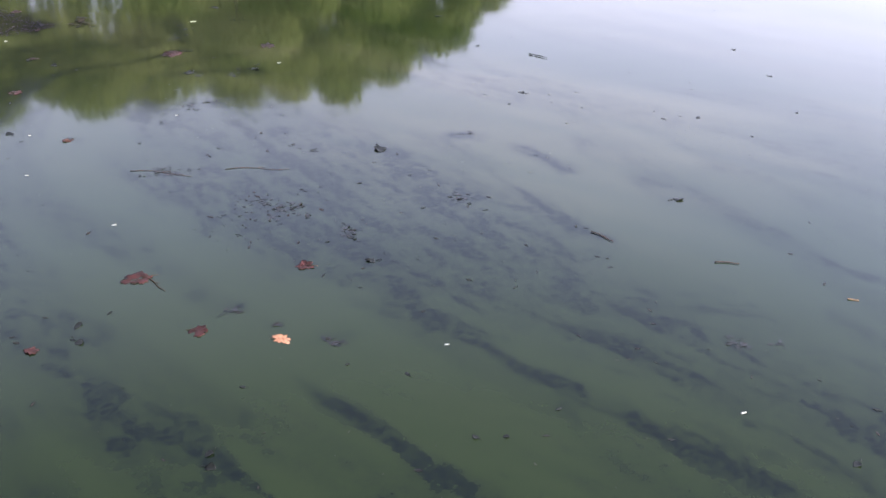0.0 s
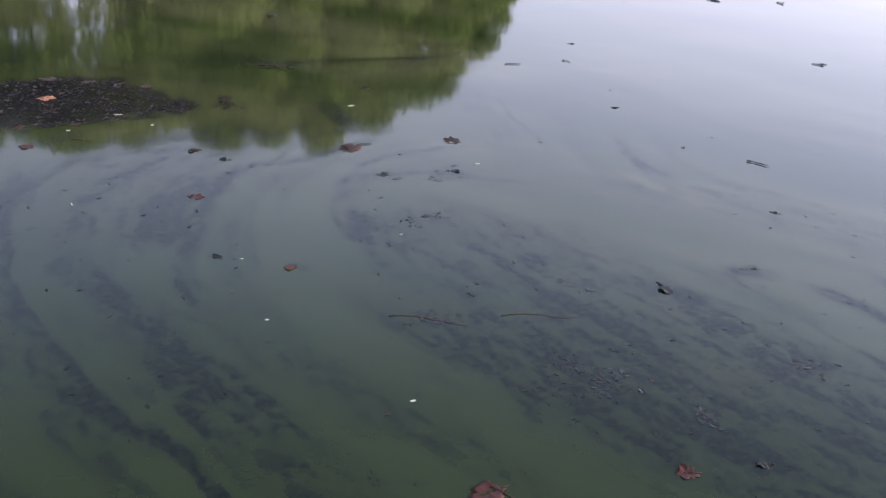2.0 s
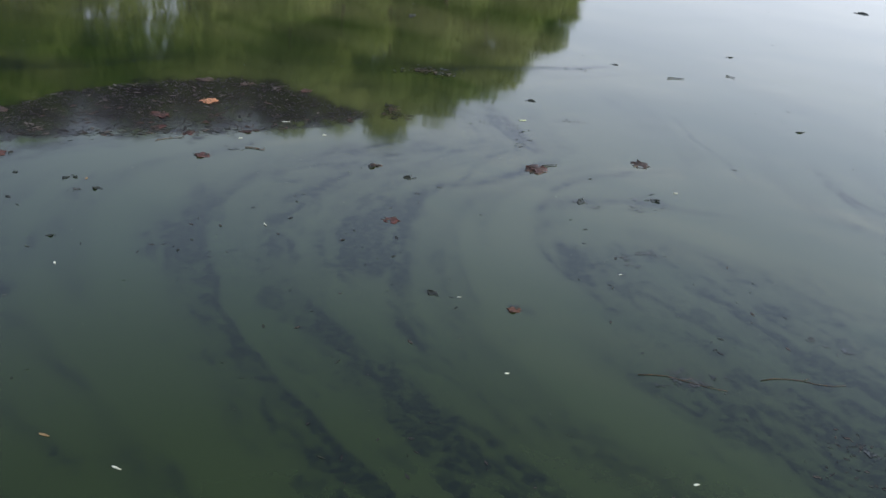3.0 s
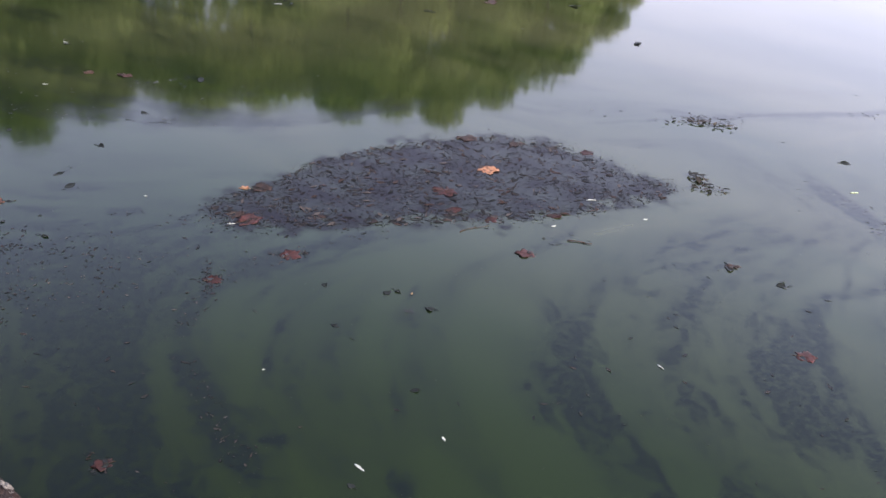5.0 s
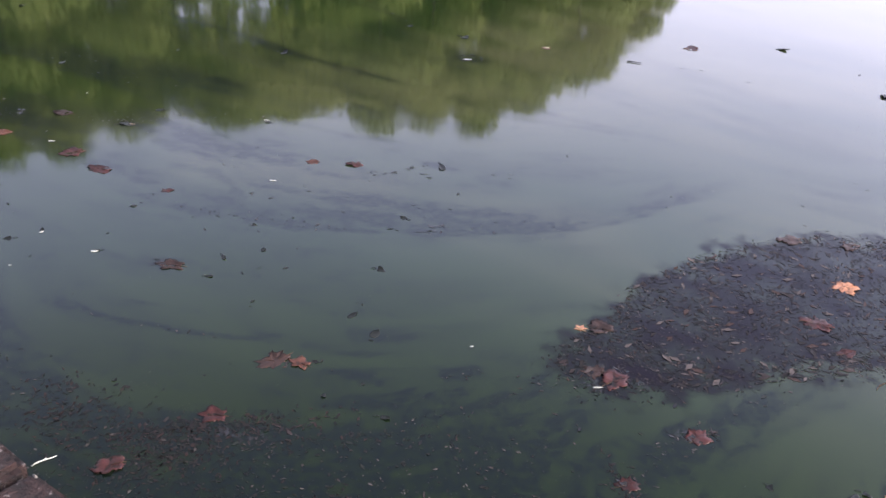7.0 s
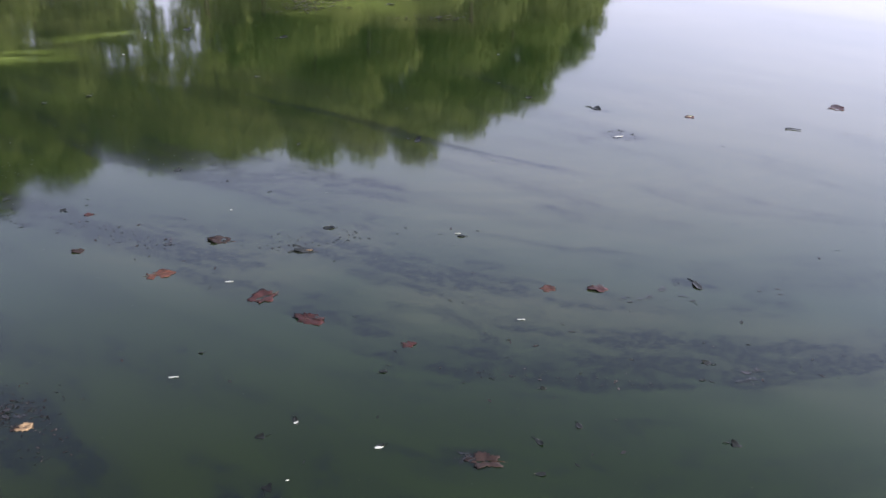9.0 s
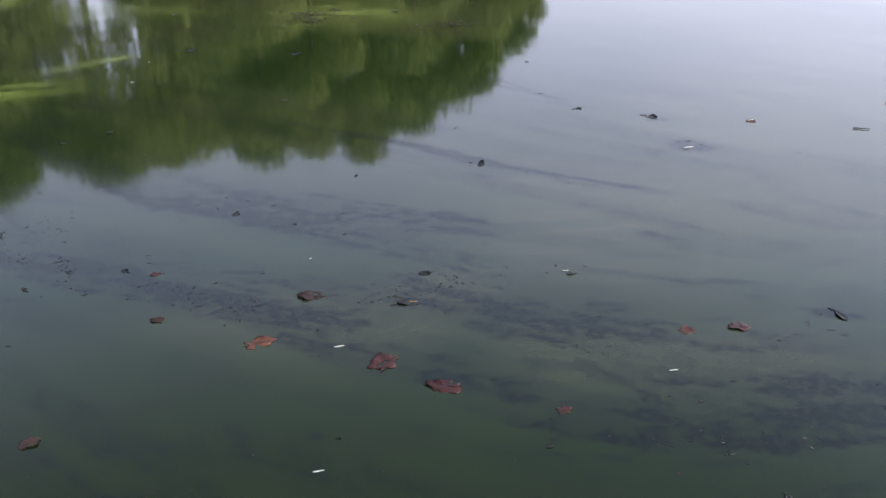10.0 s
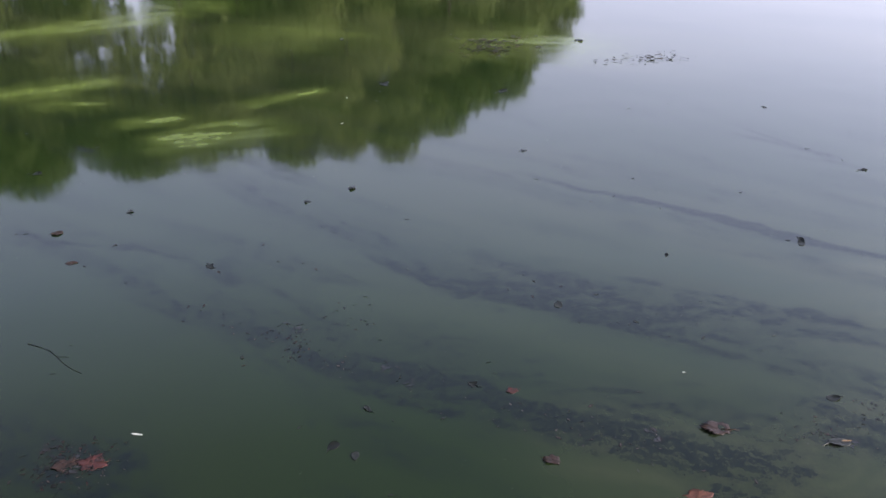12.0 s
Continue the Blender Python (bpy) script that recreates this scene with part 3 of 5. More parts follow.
band([(-7.61, 8.74), (-7.47, 8.60), (-7.25, 8.44), (-7.09, 8.30), (-6.94, 8.16)], 0.14, 0.04, 0.72)
band([(-6.92, 8.19), (-6.68, 8.05), (-6.36, 7.86)], 0.15, 0.1, 0.45)
band([(-7.48, 9.17), (-7.13, 8.76), (-6.79, 8.46), (-6.39, 8.16)], 0.15, 0.1, 0.4)
band([(-5.71, 8.76), (-5.54, 8.61)], 0.02, 0.02, 0.7)
band([(-6.10, 8.00), (-5.99, 7.85)], 0.02, 0.02, 0.7)
band([(-6.28, 9.22), (-5.90, 8.89), (-5.64, 8.48)], 0.12, 0.12, 0.35)
band([(-4.68, 10.73), (-4.46, 10.45), (-4.28, 10.14)], 0.03, 0.03, 0.5)
band([(-8.68, 8.64), (-8.59, 8.55), (-8.51, 8.54)], 0.12, 0.12, 0.9)
band([(-8.85, 8.75), (-8.73, 8.59), (-8.56, 8.40)], 0.25, 0.1, 0.55)
band([(-7.89, 9.31), (-7.61, 9.07), (-7.47, 8.96)], 0.03, 0.03, 0.5)
band([(-7.24, 9.68), (-6.99, 9.37), (-6.65, 9.05)], 0.06, 0.06, 0.5)
band([(-8.11, 9.39), (-7.73, 8.99), (-7.17, 8.49), (-6.87, 8.11), (-6.71, 7.85)], 0.2, 0.03, 0.4)
band([(-6.71, 7.85), (-6.49, 7.59), (-6.24, 7.37), (-6.00, 7.18)], 0.15, 0.02, 0.5)
band([(-6.45, 8.27), (-6.13, 7.95), (-5.78, 7.66), (-5.37, 7.42)], 0.12, 0.1, 0.45)
band([(-5.66, 8.72), (-5.53, 8.62)], 0.03, 0.03, 0.5)
band([(-4.82, 8.20), (-4.74, 8.04)], 0.02, 0.02, 0.6)
band([(-7.97, 7.71), (-7.90, 7.60), (-7.86, 7.56)], 0.03, 0.04, 0.8)
band([(-2.07, 5.17), (-2.66, 4.63), (-2.93, 4.25), (-2.95, 3.95), (-2.91, 3.67)], 0.2, 0.2, 0.45)
band([(-1.37, 3.78), (-1.24, 3.09), (-1.10, 2.55), (-0.99, 2.12)], 0.3, 0.3, 0.38)
band([(-0.74, 3.37), (-0.60, 2.61), (-0.50, 2.05)], 0.35, 0.35, 0.36)
band([(-2.82, 3.83), (-2.70, 3.18), (-2.44, 2.61), (-2.15, 2.12)], 0.28, 0.22, 0.3)
band([(-6.16, 8.27), (-5.68, 7.70), (-5.25, 7.21), (-4.68, 6.73)], 0.35, 0.25, 0.42)
band([(-8.24, 9.81), (-7.63, 9.04), (-7.11, 8.52), (-6.55, 8.07)], 0.25, 0.25, 0.42)
band([(-7.65, 10.34), (-6.98, 9.55), (-6.40, 8.99), (-5.86, 8.54)], 0.25, 0.25, 0.36)
band([(-0.57, 2.15), (-0.15, 1.57), (0.19, 1.09), (0.44, 0.64)], 0.4, 0.35, 0.26)
band([(-1.53, 6.69), (-1.11, 6.72), (-0.66, 6.75), (-0.12, 6.83)], 0.03, 0.03, 1)
band([(-2.33, 6.58), (-1.78, 6.67)], 0.02, 0.02, 0.6)
band([(-1.41, 5.97), (-1.35, 5.48), (-1.35, 5.15)], 0.05, 0.05, 0.6)
band([(-2.35, 4.27), (-2.04, 4.66), (-1.74, 4.71), (-1.29, 4.94)], 0.05, 0.05, 0.75)
band([(-1.44, 4.44), (-1.10, 4.43), (-0.58, 4.20)], 0.03, 0.03, 0.6)
band([(0.16, 4.59), (0.14, 4.22)], 0.03, 0.03, 0.6)
# bright green algae lying on the far water, and one painted reflection
algae_mat_or_reflection([(-9.24, 14.80), (-8.82, 14.90), (-8.23, 15.02)], 0.13, 1)
algae_mat_or_reflection([(-9.25, 12.95), (-8.99, 12.98), (-8.68, 13.04)], 0.09, 0.9)
algae_mat_or_reflection([(-8.93, 12.56), (-8.63, 12.54)], 0.06, 0.5)
algae_mat_or_reflection([(-8.36, 12.06), (-8.13, 12.07)], 0.05, 0.7)
algae_mat_or_reflection([(-8.08, 11.63), (-7.84, 11.67), (-7.59, 11.66)], 0.08, 0.9)
algae_mat_or_reflection([(-7.55, 12.20), (-7.12, 12.42)], 0.05, 0.5)
algae_mat_or_reflection([(-5.23, 13.43), (-4.99, 13.24)], 0.12, 0.8)
algae_mat_or_reflection([(-5.28, 13.33), (-4.82, 13.22)], 0.12, 0.9)
algae_mat_or_reflection([(-8.59, 15.05), (-8.03, 15.28)], 0.15, 0.7)
algae_mat_or_reflection([(-5.27, 13.31), (-4.75, 13.13)], 0.2, 0.8)
algae_mat_or_reflection([(-7.83, 11.78), (-7.68, 11.78)], 0.08, 0.6)
# faint pale reflection of the trees, painted in the algae colour
algae_mat_or_reflection([(-7.03, 14.29), (-6.56, 14.05)], 0.25, 0.35)
algae_mat_or_reflection([(-7.94, 15.65), (-7.68, 15.52)], 0.2, 0.6)
# pale dust, with broad veils that paint the trees' reflection brighter
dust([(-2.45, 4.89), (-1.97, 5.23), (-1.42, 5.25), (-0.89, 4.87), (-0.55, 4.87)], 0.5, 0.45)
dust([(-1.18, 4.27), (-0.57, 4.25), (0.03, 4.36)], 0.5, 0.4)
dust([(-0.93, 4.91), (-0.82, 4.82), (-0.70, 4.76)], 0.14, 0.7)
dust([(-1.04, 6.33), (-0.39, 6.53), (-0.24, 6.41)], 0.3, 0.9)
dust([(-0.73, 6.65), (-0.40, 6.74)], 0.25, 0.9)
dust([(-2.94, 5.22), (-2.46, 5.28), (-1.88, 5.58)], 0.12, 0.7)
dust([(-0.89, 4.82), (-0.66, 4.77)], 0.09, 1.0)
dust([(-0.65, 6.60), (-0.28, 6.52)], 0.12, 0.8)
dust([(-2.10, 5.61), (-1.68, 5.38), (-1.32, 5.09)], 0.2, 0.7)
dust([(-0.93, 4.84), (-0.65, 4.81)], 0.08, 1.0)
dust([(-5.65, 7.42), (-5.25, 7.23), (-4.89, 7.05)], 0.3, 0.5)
# two broad veils painted in to brighten the trees' reflection
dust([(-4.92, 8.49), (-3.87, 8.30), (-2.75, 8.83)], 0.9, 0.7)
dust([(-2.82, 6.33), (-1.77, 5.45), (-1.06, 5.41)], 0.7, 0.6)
# broad and faint: paler water at the start of the walk
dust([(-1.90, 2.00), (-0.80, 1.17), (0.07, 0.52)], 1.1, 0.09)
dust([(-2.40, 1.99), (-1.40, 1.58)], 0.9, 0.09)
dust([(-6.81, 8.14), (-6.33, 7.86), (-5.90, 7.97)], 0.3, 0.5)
# small blots of scum, then soft shading painted under the clumps of litter
dab([(0.27, 2.82), (0.37, 2.54)], 0.05, 0.385)
dab([(0.66, 2.33), (0.74, 2.10)], 0.05, 0.55)
dab([(-0.07, 0.60), (-0.01, 0.55)], 0.05, 0.77)
dab([(-0.95, 3.37), (-0.76, 3.40)], 0.05, 0.66)
dab([(-0.49, 3.06), (-0.38, 2.89)], 0.05, 0.55)
dab([(-0.82, 3.12), (-0.61, 3.10)], 0.05, 0.44)
dab([(-0.07, 3.11), (0.11, 3.03)], 0.05, 0.495)
dab([(0.28, 2.81), (0.39, 2.52)], 0.05, 0.385)
dab([(-2.18, 4.49), (-2.27, 4.26)], 0.05, 0.66)
dab([(-3.76, 3.75), (-3.80, 3.67)], 0.04, 0.66)
dab([(-3.32, 4.19), (-3.32, 3.99)], 0.03, 0.88)
dab([(-6.15, 6.10), (-5.93, 5.91)], 0.04, 0.385)
dab([(-4.79, 5.50), (-4.69, 5.51)], 0.03, 0.88)
dab([(-4.22, 9.15), (-3.92, 9.04)], 0.05, 0.55)
dab([(-4.85, 8.17), (-4.74, 8.03)], 0.05, 0.66)
dab([(-4.30, 7.09), (-4.21, 7.01)], 0.05, 0.77)
dab([(-5.68, 8.72), (-5.54, 8.61)], 0.04, 0.66)
dab([(-6.60, 6.55), (-6.50, 6.47)], 0.03, 0.77)
dab([(-6.30, 9.23), (-6.15, 9.14)], 0.03, 0.77)
dab([(-5.67, 8.73), (-5.52, 8.62)], 0.03, 0.77)
dab([(-6.97, 9.27), (-6.87, 9.18)], 0.035, 0.77)
dab([(0.42, 0.44), (0.46, 0.43)], 0.012, 0.99)
dab([(-4.18, 3.96), (-4.14, 3.95)], 0.012, 0.99)
dab([(-8.69, 11.67), (-8.61, 11.62)], 0.026, 0.99)
dab([(-5.20, 5.06), (-5.15, 5.05)], 0.017, 0.99)
dab([(-4.77, 5.52), (-4.72, 5.51)], 0.017, 0.99)
dab([(-4.99, 5.75), (-4.94, 5.74)], 0.016, 0.99)
dab([(-4.31, 7.05), (-4.23, 7.03)], 0.024, 0.99)
dab([(-3.97, 9.63), (-3.87, 9.60)], 0.031, 0.99)
# from here on, painted shading beneath the litter clumps
dab([(0.37, 1.0), (0.45, 1.0)], 0.05, 0.385)
dab([(-1.31, 1.64), (-1.25, 1.64)], 0.03, 0.385)
dab([(-1.08, 2.4), (-1.00, 2.4)], 0.05, 0.385)
dab([(-0.82, 2.17), (-0.74, 2.17)], 0.05, 0.385)
dab([(-0.26, 2.35), (-0.20, 2.35)], 0.044, 0.385)
dab([(-0.05, 3.1), (-0.01, 3.1)], 0.044, 0.385)
dab([(-0.99, 1.37), (-0.91, 1.37)], 0.032, 0.385)
dab([(-1.52, 2.91), (-1.38, 2.91)], 0.03, 0.385)
dab([(-1.16, 1.5), (-1.14, 1.5)], 0.03, 0.385)
dab([(-1.31, 3.84), (-1.23, 3.84)], 0.05, 0.385)
dab([(-1.03, 4.37), (-0.89, 4.37)], 0.05, 0.385)
dab([(-1.55, 2.94), (-1.41, 2.94)], 0.05, 0.385)
dab([(-0.85, 3.15), (-0.77, 3.15)], 0.05, 0.385)
dab([(-1.07, 2.42), (-0.97, 2.42)], 0.05, 0.385)
dab([(-0.81, 2.16), (-0.73, 2.16)], 0.05, 0.385)
dab([(-0.03, 3.09), (0.07, 3.09)], 0.05, 0.385)
dab([(-0.26, 2.38), (-0.16, 2.38)], 0.05, 0.385)
dab([(-1.30, 1.65), (-1.24, 1.65)], 0.03, 0.385)
dab([(-1.34, 3.83), (-1.26, 3.83)], 0.05, 0.385)
dab([(-1.93, 3.44), (-1.87, 3.44)], 0.03, 0.385)
dab([(-0.98, 5.6), (-0.88, 5.6)], 0.05, 0.385)
dab([(-1.52, 2.92), (-1.38, 2.92)], 0.036, 0.385)
dab([(-1.08, 2.41), (-1.02, 2.41)], 0.05, 0.385)
dab([(-0.99, 4.42), (-0.91, 4.42)], 0.05, 0.385)
dab([(-1.37, 4.4), (-1.29, 4.4)], 0.048, 0.385)
dab([(-2.98, 5.21), (-2.90, 5.21)], 0.044, 0.385)
dab([(-2.08, 5.69), (-1.98, 5.69)], 0.05, 0.385)
dab([(-1.67, 6.62), (-1.47, 6.62)], 0.05, 0.385)
dab([(-0.55, 6.73), (-0.45, 6.73)], 0.05, 0.385)
dab([(-4.65, 3.93), (-4.61, 3.93)], 0.05, 0.385)
dab([(-5.79, 6.34), (-5.71, 6.34)], 0.05, 0.385)
dab([(-4.08, 9.11), (-3.96, 9.11)], 0.05, 0.385)
dab([(-5.55, 5.27), (-5.45, 5.27)], 0.048, 0.385)
dab([(-4.39, 4.91), (-4.35, 4.91)], 0.032, 0.385)
dab([(-4.14, 5.07), (-4.06, 5.07)], 0.048, 0.385)
dab([(-4.25, 5.41), (-4.13, 5.41)], 0.05, 0.385)
dab([(-7.91, 9.14), (-7.77, 9.14)], 0.05, 0.385)
dab([(-7.55, 8.75), (-7.45, 8.75)], 0.05, 0.385)
dab([(-8.65, 8.6), (-8.55, 8.6)], 0.05, 0.385)
dab([(-6.13, 7.92), (-6.07, 7.92)], 0.03, 0.385)
dab([(-7.30, 6.95), (-7.18, 6.95)], 0.05, 0.385)
dab([(-6.77, 8.15), (-6.71, 8.15)], 0.032, 0.385)
dab([(-4.09, 9.18), (-3.95, 9.18)], 0.05, 0.385)
dab([(-6.13, 7.89), (-6.05, 7.89)], 0.048, 0.385)
dab([(-4.84, 7.18), (-4.70, 7.18)], 0.03, 0.385)
dab([(-4.74, 6.55), (-4.62, 6.55)], 0.03, 0.385)
dab([(-3.69, 4.62), (-3.65, 4.62)], 0.04, 0.385)
dab([(-5.63, 5.28), (-5.41, 5.28)], 0.05, 0.385)
dab([(-5.58, 5.32), (-5.36, 5.32)], 0.05, 0.385)
dab([(-4.29, 5.53), (-4.11, 5.53)], 0.05, 0.385)
dab([(-5.30, 5.21), (-5.04, 5.21)], 0.036, 0.385)
dab([(-7.36, 6.91), (-7.22, 6.91)], 0.05, 0.385)
dab([(-8.66, 8.58), (-8.54, 8.58)], 0.05, 0.385)
dab([(-5.90, 5.29), (-5.66, 5.29)], 0.05, 0.385)
dab([(-4.10, 5.09), (-4.04, 5.09)], 0.03, 0.385)
dab([(-4.64, 3.94), (-4.60, 3.94)], 0.04, 0.385)
dab([(-4.30, 5.43), (-4.16, 5.43)], 0.05, 0.385)
dab([(-1.45, 4.85), (-1.35, 4.85)], 0.048, 0.385)
dab([(-8.61, 8.57), (-8.55, 8.57)], 0.048, 0.385)
dab([(-5.38, 5.62), (-5.28, 5.62)], 0.032, 0.385)


# ---- strands: the scum is drawn out along the slow current, which follows the bands ----
CELL = 0.014
cs_, cn_ = np.arange(-1.0, 19.0, CELL), np.arange(0.3, 11.5, CELL)


def current():
    """The current's direction over the near water, as a unit field."""
    step = 0.07
    gs, gn = np.meshgrid(np.arange(-1.0, 19.0 + step, step), np.arange(0.3, 11.5 + step, step))
    a0 = 3.31 + 0.5 * (lattice_noise(gs * 0.5, gn, 0.9, 60) - 0.5)
    weight = 0.03
    c2, s2 = weight * np.cos(2 * a0), weight * np.sin(2 * a0)
    for p in CURRENT:
        for (ax, ay), (bx, by) in zip(p[:-1], p[1:]):
            mx, my, two = (ax + bx) / 2, (ay + by) / 2, 2 * math.atan2(by - ay, bx - ax)
            i0, i1 = int((my - 1.2 - 0.3) / step), int((my + 1.2 - 0.3) / step)
            j0, j1 = int((mx - 1.2 + 1.0) / step), int((mx + 1.2 + 1.0) / step)
            win = (slice(max(i0, 0), max(i1, 0)), slice(max(j0, 0), max(j1, 0)))
            w = math.hypot(bx - ax, by - ay) * np.exp(-((gs[win] - mx) ** 2 + (gn[win] - my) ** 2) / (2 * 0.22**2))
            c2[win] += w * math.cos(two)
            s2[win] += w * math.sin(two)
    half = np.arctan2(s2, c2) / 2
    jj = np.clip(((cs_ + 1.0) / step).astype(int), 0, gs.shape[1] - 1)
    ii = np.clip(((cn_ - 0.3) / step).astype(int), 0, gs.shape[0] - 1)
    a = half[np.ix_(ii, jj)]
    return np.cos(a).astype(np.float32), np.sin(a).astype(np.float32)


def drawn_out(grain, reach, seed, flow):
    """Noise of that grain smeared along the current, spread evenly over 0 to 1."""
    gs, gn = np.meshgrid(cs_, cn_)
    raw = (0.6 * lattice_noise(gs, gn, grain, seed) + 0.4 * lattice_noise(gs, gn, grain * 0.5, seed + 1)).astype(np.float32)
    total, rows, cols = raw.copy(), len(cn_), len(cs_)
    I, J = np.meshgrid(np.arange(rows, dtype=np.float32), np.arange(cols, dtype=np.float32), indexing="ij")
    for sign in (1, -1):
        i, j = I.copy(), J.copy()
        du, dv = sign * flow[0], sign * flow[1]
        for _ in range(int(reach / CELL / 1.5)):
            i += 1.5 * dv
            j += 1.5 * du
            a, b = np.clip(i.astype(np.int32), 0, rows - 1), np.clip(j.astype(np.int32), 0, cols - 1)
            total += raw[a, b]
            u, v = flow[0][a, b], flow[1][a, b]
            turn = np.where(u * du + v * dv < 0, -1, 1)
            du, dv = u * turn, v * turn
    ranked = np.sort(total.ravel()[::7])
    return np.searchsorted(ranked, total.ravel()).reshape(total.shape) / len(ranked)


def ease(x):
    x = np.clip(x, 0, 1)
    return x * x * (3 - 2 * x)


def at_vertices(field):
    """The field at the sheet's vertices; half beyond its rim."""
    u, v = (GS + 1.0) / CELL, (GN - 0.3) / CELL
    inner = (u > 0) & (u < len(cs_) - 2) & (v > 0) & (v < len(cn_) - 2)
    u, v = np.clip(u, 0, len(cs_) - 2.01), np.clip(v, 0, len(cn_) - 2.01)
    i, j = v.astype(int), u.astype(int)
    fv, fu = v - i, u - j
    got = (field[i, j] * (1 - fu) + field[i, j + 1] * fu) * (1 - fv) + (field[i + 1, j] * (1 - fu) + field[i + 1, j + 1] * fu) * fv
    return np.where(inner, got, 0.5)


FLOW = current()
STRAND = at_vertices(drawn_out(0.045, 0.22, 61, FLOW))
WISP = at_vertices(drawn_out(0.16, 0.6, 63, FLOW))
FLECK = at_vertices(drawn_out(0.03, 0.035, 65, FLOW))
DASH = at_vertices(drawn_out(0.045, 0.08, 67, FLOW))
# faint veils over all the near water, then the strands
near = np.clip((8.5 - GN) / 4.0, 0, 1)
ENV = 1 - (1 - FILM_AND_SHADE) * (1 - 0.31 * near * ease((WISP - 0.38) / 0.55))
pattern = 0.36 * STRAND + 0.24 * WISP + 0.40 * FLECK
thin = ENV * (0.46 + 0.5 * ease((pattern - 0.2) / 0.5))
FILM_AND_SHADE = np.clip(thin + 0.6 * ease((pattern - 0.82 + 0.45 * ENV) / 0.26) * np.clip(ENV * 1.6, 0, 1), 0, 0.97)
FILM_AND_SHADE = np.maximum(FILM_AND_SHADE, (0.86 + 0.12 * pattern) * ease((SOLID - 0.6) / 0.36))
ALGAE_AND_REFLECTION *= 0.4 + 0.9 * ease((STRAND - 0.1) / 0.8)
# short dark dashes wherever there is a veil
FILM_AND_SHADE = 1 - (1 - FILM_AND_SHADE) * (1 - 0.62 * near * ease((DASH - 0.8) / 0.12) * np.clip(2.4 * ENV - 0.05, 0, 1))
# lone dark flecks
lone = ease((FLECK - 0.945) / 0.03) * np.clip((10.5 - GN) / 3, 0, 1) * np.clip(lattice_noise(GS, GN, 0.5, 44) - 0.25, 0, 1)
FILM_AND_SHADE = 1 - (1 - FILM_AND_SHADE) * (1 - 0.85 * lone)

# the raft of drifted litter and its ragged outline
RAFT = [(-4.44, 5.55), (-4.32, 5.67), (-4.12, 5.79), (-3.93, 6.04), (-3.64, 6.19), (-3.33, 6.31), (-2.95, 6.36), (-2.61, 6.28), (-2.46, 6.04), (-2.29, 5.82), (-2.17, 5.64), (-2.47, 5.47), (-2.76, 5.41), (-3.00, 5.35), (-3.46, 5.37), (-3.81, 5.32), (-4.10, 5.30), (-4.35, 5.35)]


def inside(poly, x, y):
    hit = np.zeros(np.shape(x), bool)
    for (ax, ay), (bx, by) in zip(poly, poly[1:] + poly[:1]):
        cross = (ay > y) != (by > y)
        hit ^= cross & (x < (bx - ax) * (y - ay) / (by - ay + 1e-12) + ax)
    return hit


RAFT_SN = [tuple(p) for p in along_bank(RAFT).tolist()]
ragged = 0.14 * (lattice_noise(GS, GN, 0.07, 17) - 0.5) + 0.07 * (lattice_noise(GS, GN, 0.03, 18) - 0.5)
COVER = np.zeros_like(GS)
for off_s, off_n in ((0, 0), (0.03, 0.02), (-0.03, 0.02), (0.02, -0.03), (-0.02, -0.03), (0.05, 0), (-0.05, 0), (0, 0.045), (0, -0.045)):
    COVER += inside(RAFT_SN, WS + ragged + off_s, WN + ragged + off_n) / 9
THICK = 0.5 * COVER * (0.75 + 0.5 * lattice_noise(GS, GN, 0.1, 50))
FILM_AND_SHADE = np.maximum(FILM_AND_SHADE, 0.97 * COVER)
# dust in long drifts off the bank, also painted to brighten the trees' reflection
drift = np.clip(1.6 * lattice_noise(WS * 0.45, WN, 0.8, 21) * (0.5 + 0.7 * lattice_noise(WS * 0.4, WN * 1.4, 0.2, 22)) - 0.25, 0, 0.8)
DUST_AND_SHEEN = np.maximum(DUST_AND_SHEEN, drift * np.clip((GN - 2.2) / 2.5, 0, 1) * (1 - 0.6 * np.clip((GS - 9) / 2, 0, 1)))
# the water is a paler green at the start of the walk, and out from the bank
PALE_GREEN = np.clip((8.5 - GS) / 5.0, 0, 1) * (0.75 + 0.5 * lattice_noise(GS, GN, 1.1, 45)) * np.clip((9 - GN) / 3, 0, 1)
PALE_GREEN = np.maximum(PALE_GREEN, 0.75 * np.clip((GN - 2.2) / 2.0, 0, 1) * np.clip((10 - GN) / 4, 0, 1) * (0.7 + 0.5 * lattice_noise(WS * 0.5, WN, 0.9, 66)))

# and browner and darker towards the near bank
BANK_TINT = 0.8 * np.clip((2.7 - GN) / 1.3, 0, 1) * np.clip((GS - 3.0) / 3.0, 0, 1)

nx, ny = len(ss), len(ns)
heads = (np.arange(ny - 1)[:, None] * nx + np.arange(nx - 1)[None]).ravel()
quads = np.stack([heads, heads + nx, heads + nx + 1, heads + 1], 1).astype(np.int32)
flat = FROM + GS.ravel()[:, None] * AHEAD + GN.ravel()[:, None] * ACROSS
me = bpy.data.meshes.new("water")
me.vertices.add(nx * ny)
me.vertices.foreach_set("co", np.concatenate([flat, np.zeros((nx * ny, 1))], 1).astype(np.float32).ravel())
me.loops.add(quads.size)
me.loops.foreach_set("vertex_index", quads.ravel())
me.polygons.add(len(quads))
me.polygons.foreach_set("loop_start", np.arange(0, quads.size, 4, dtype=np.int32))
me.update(calc_edges=True)
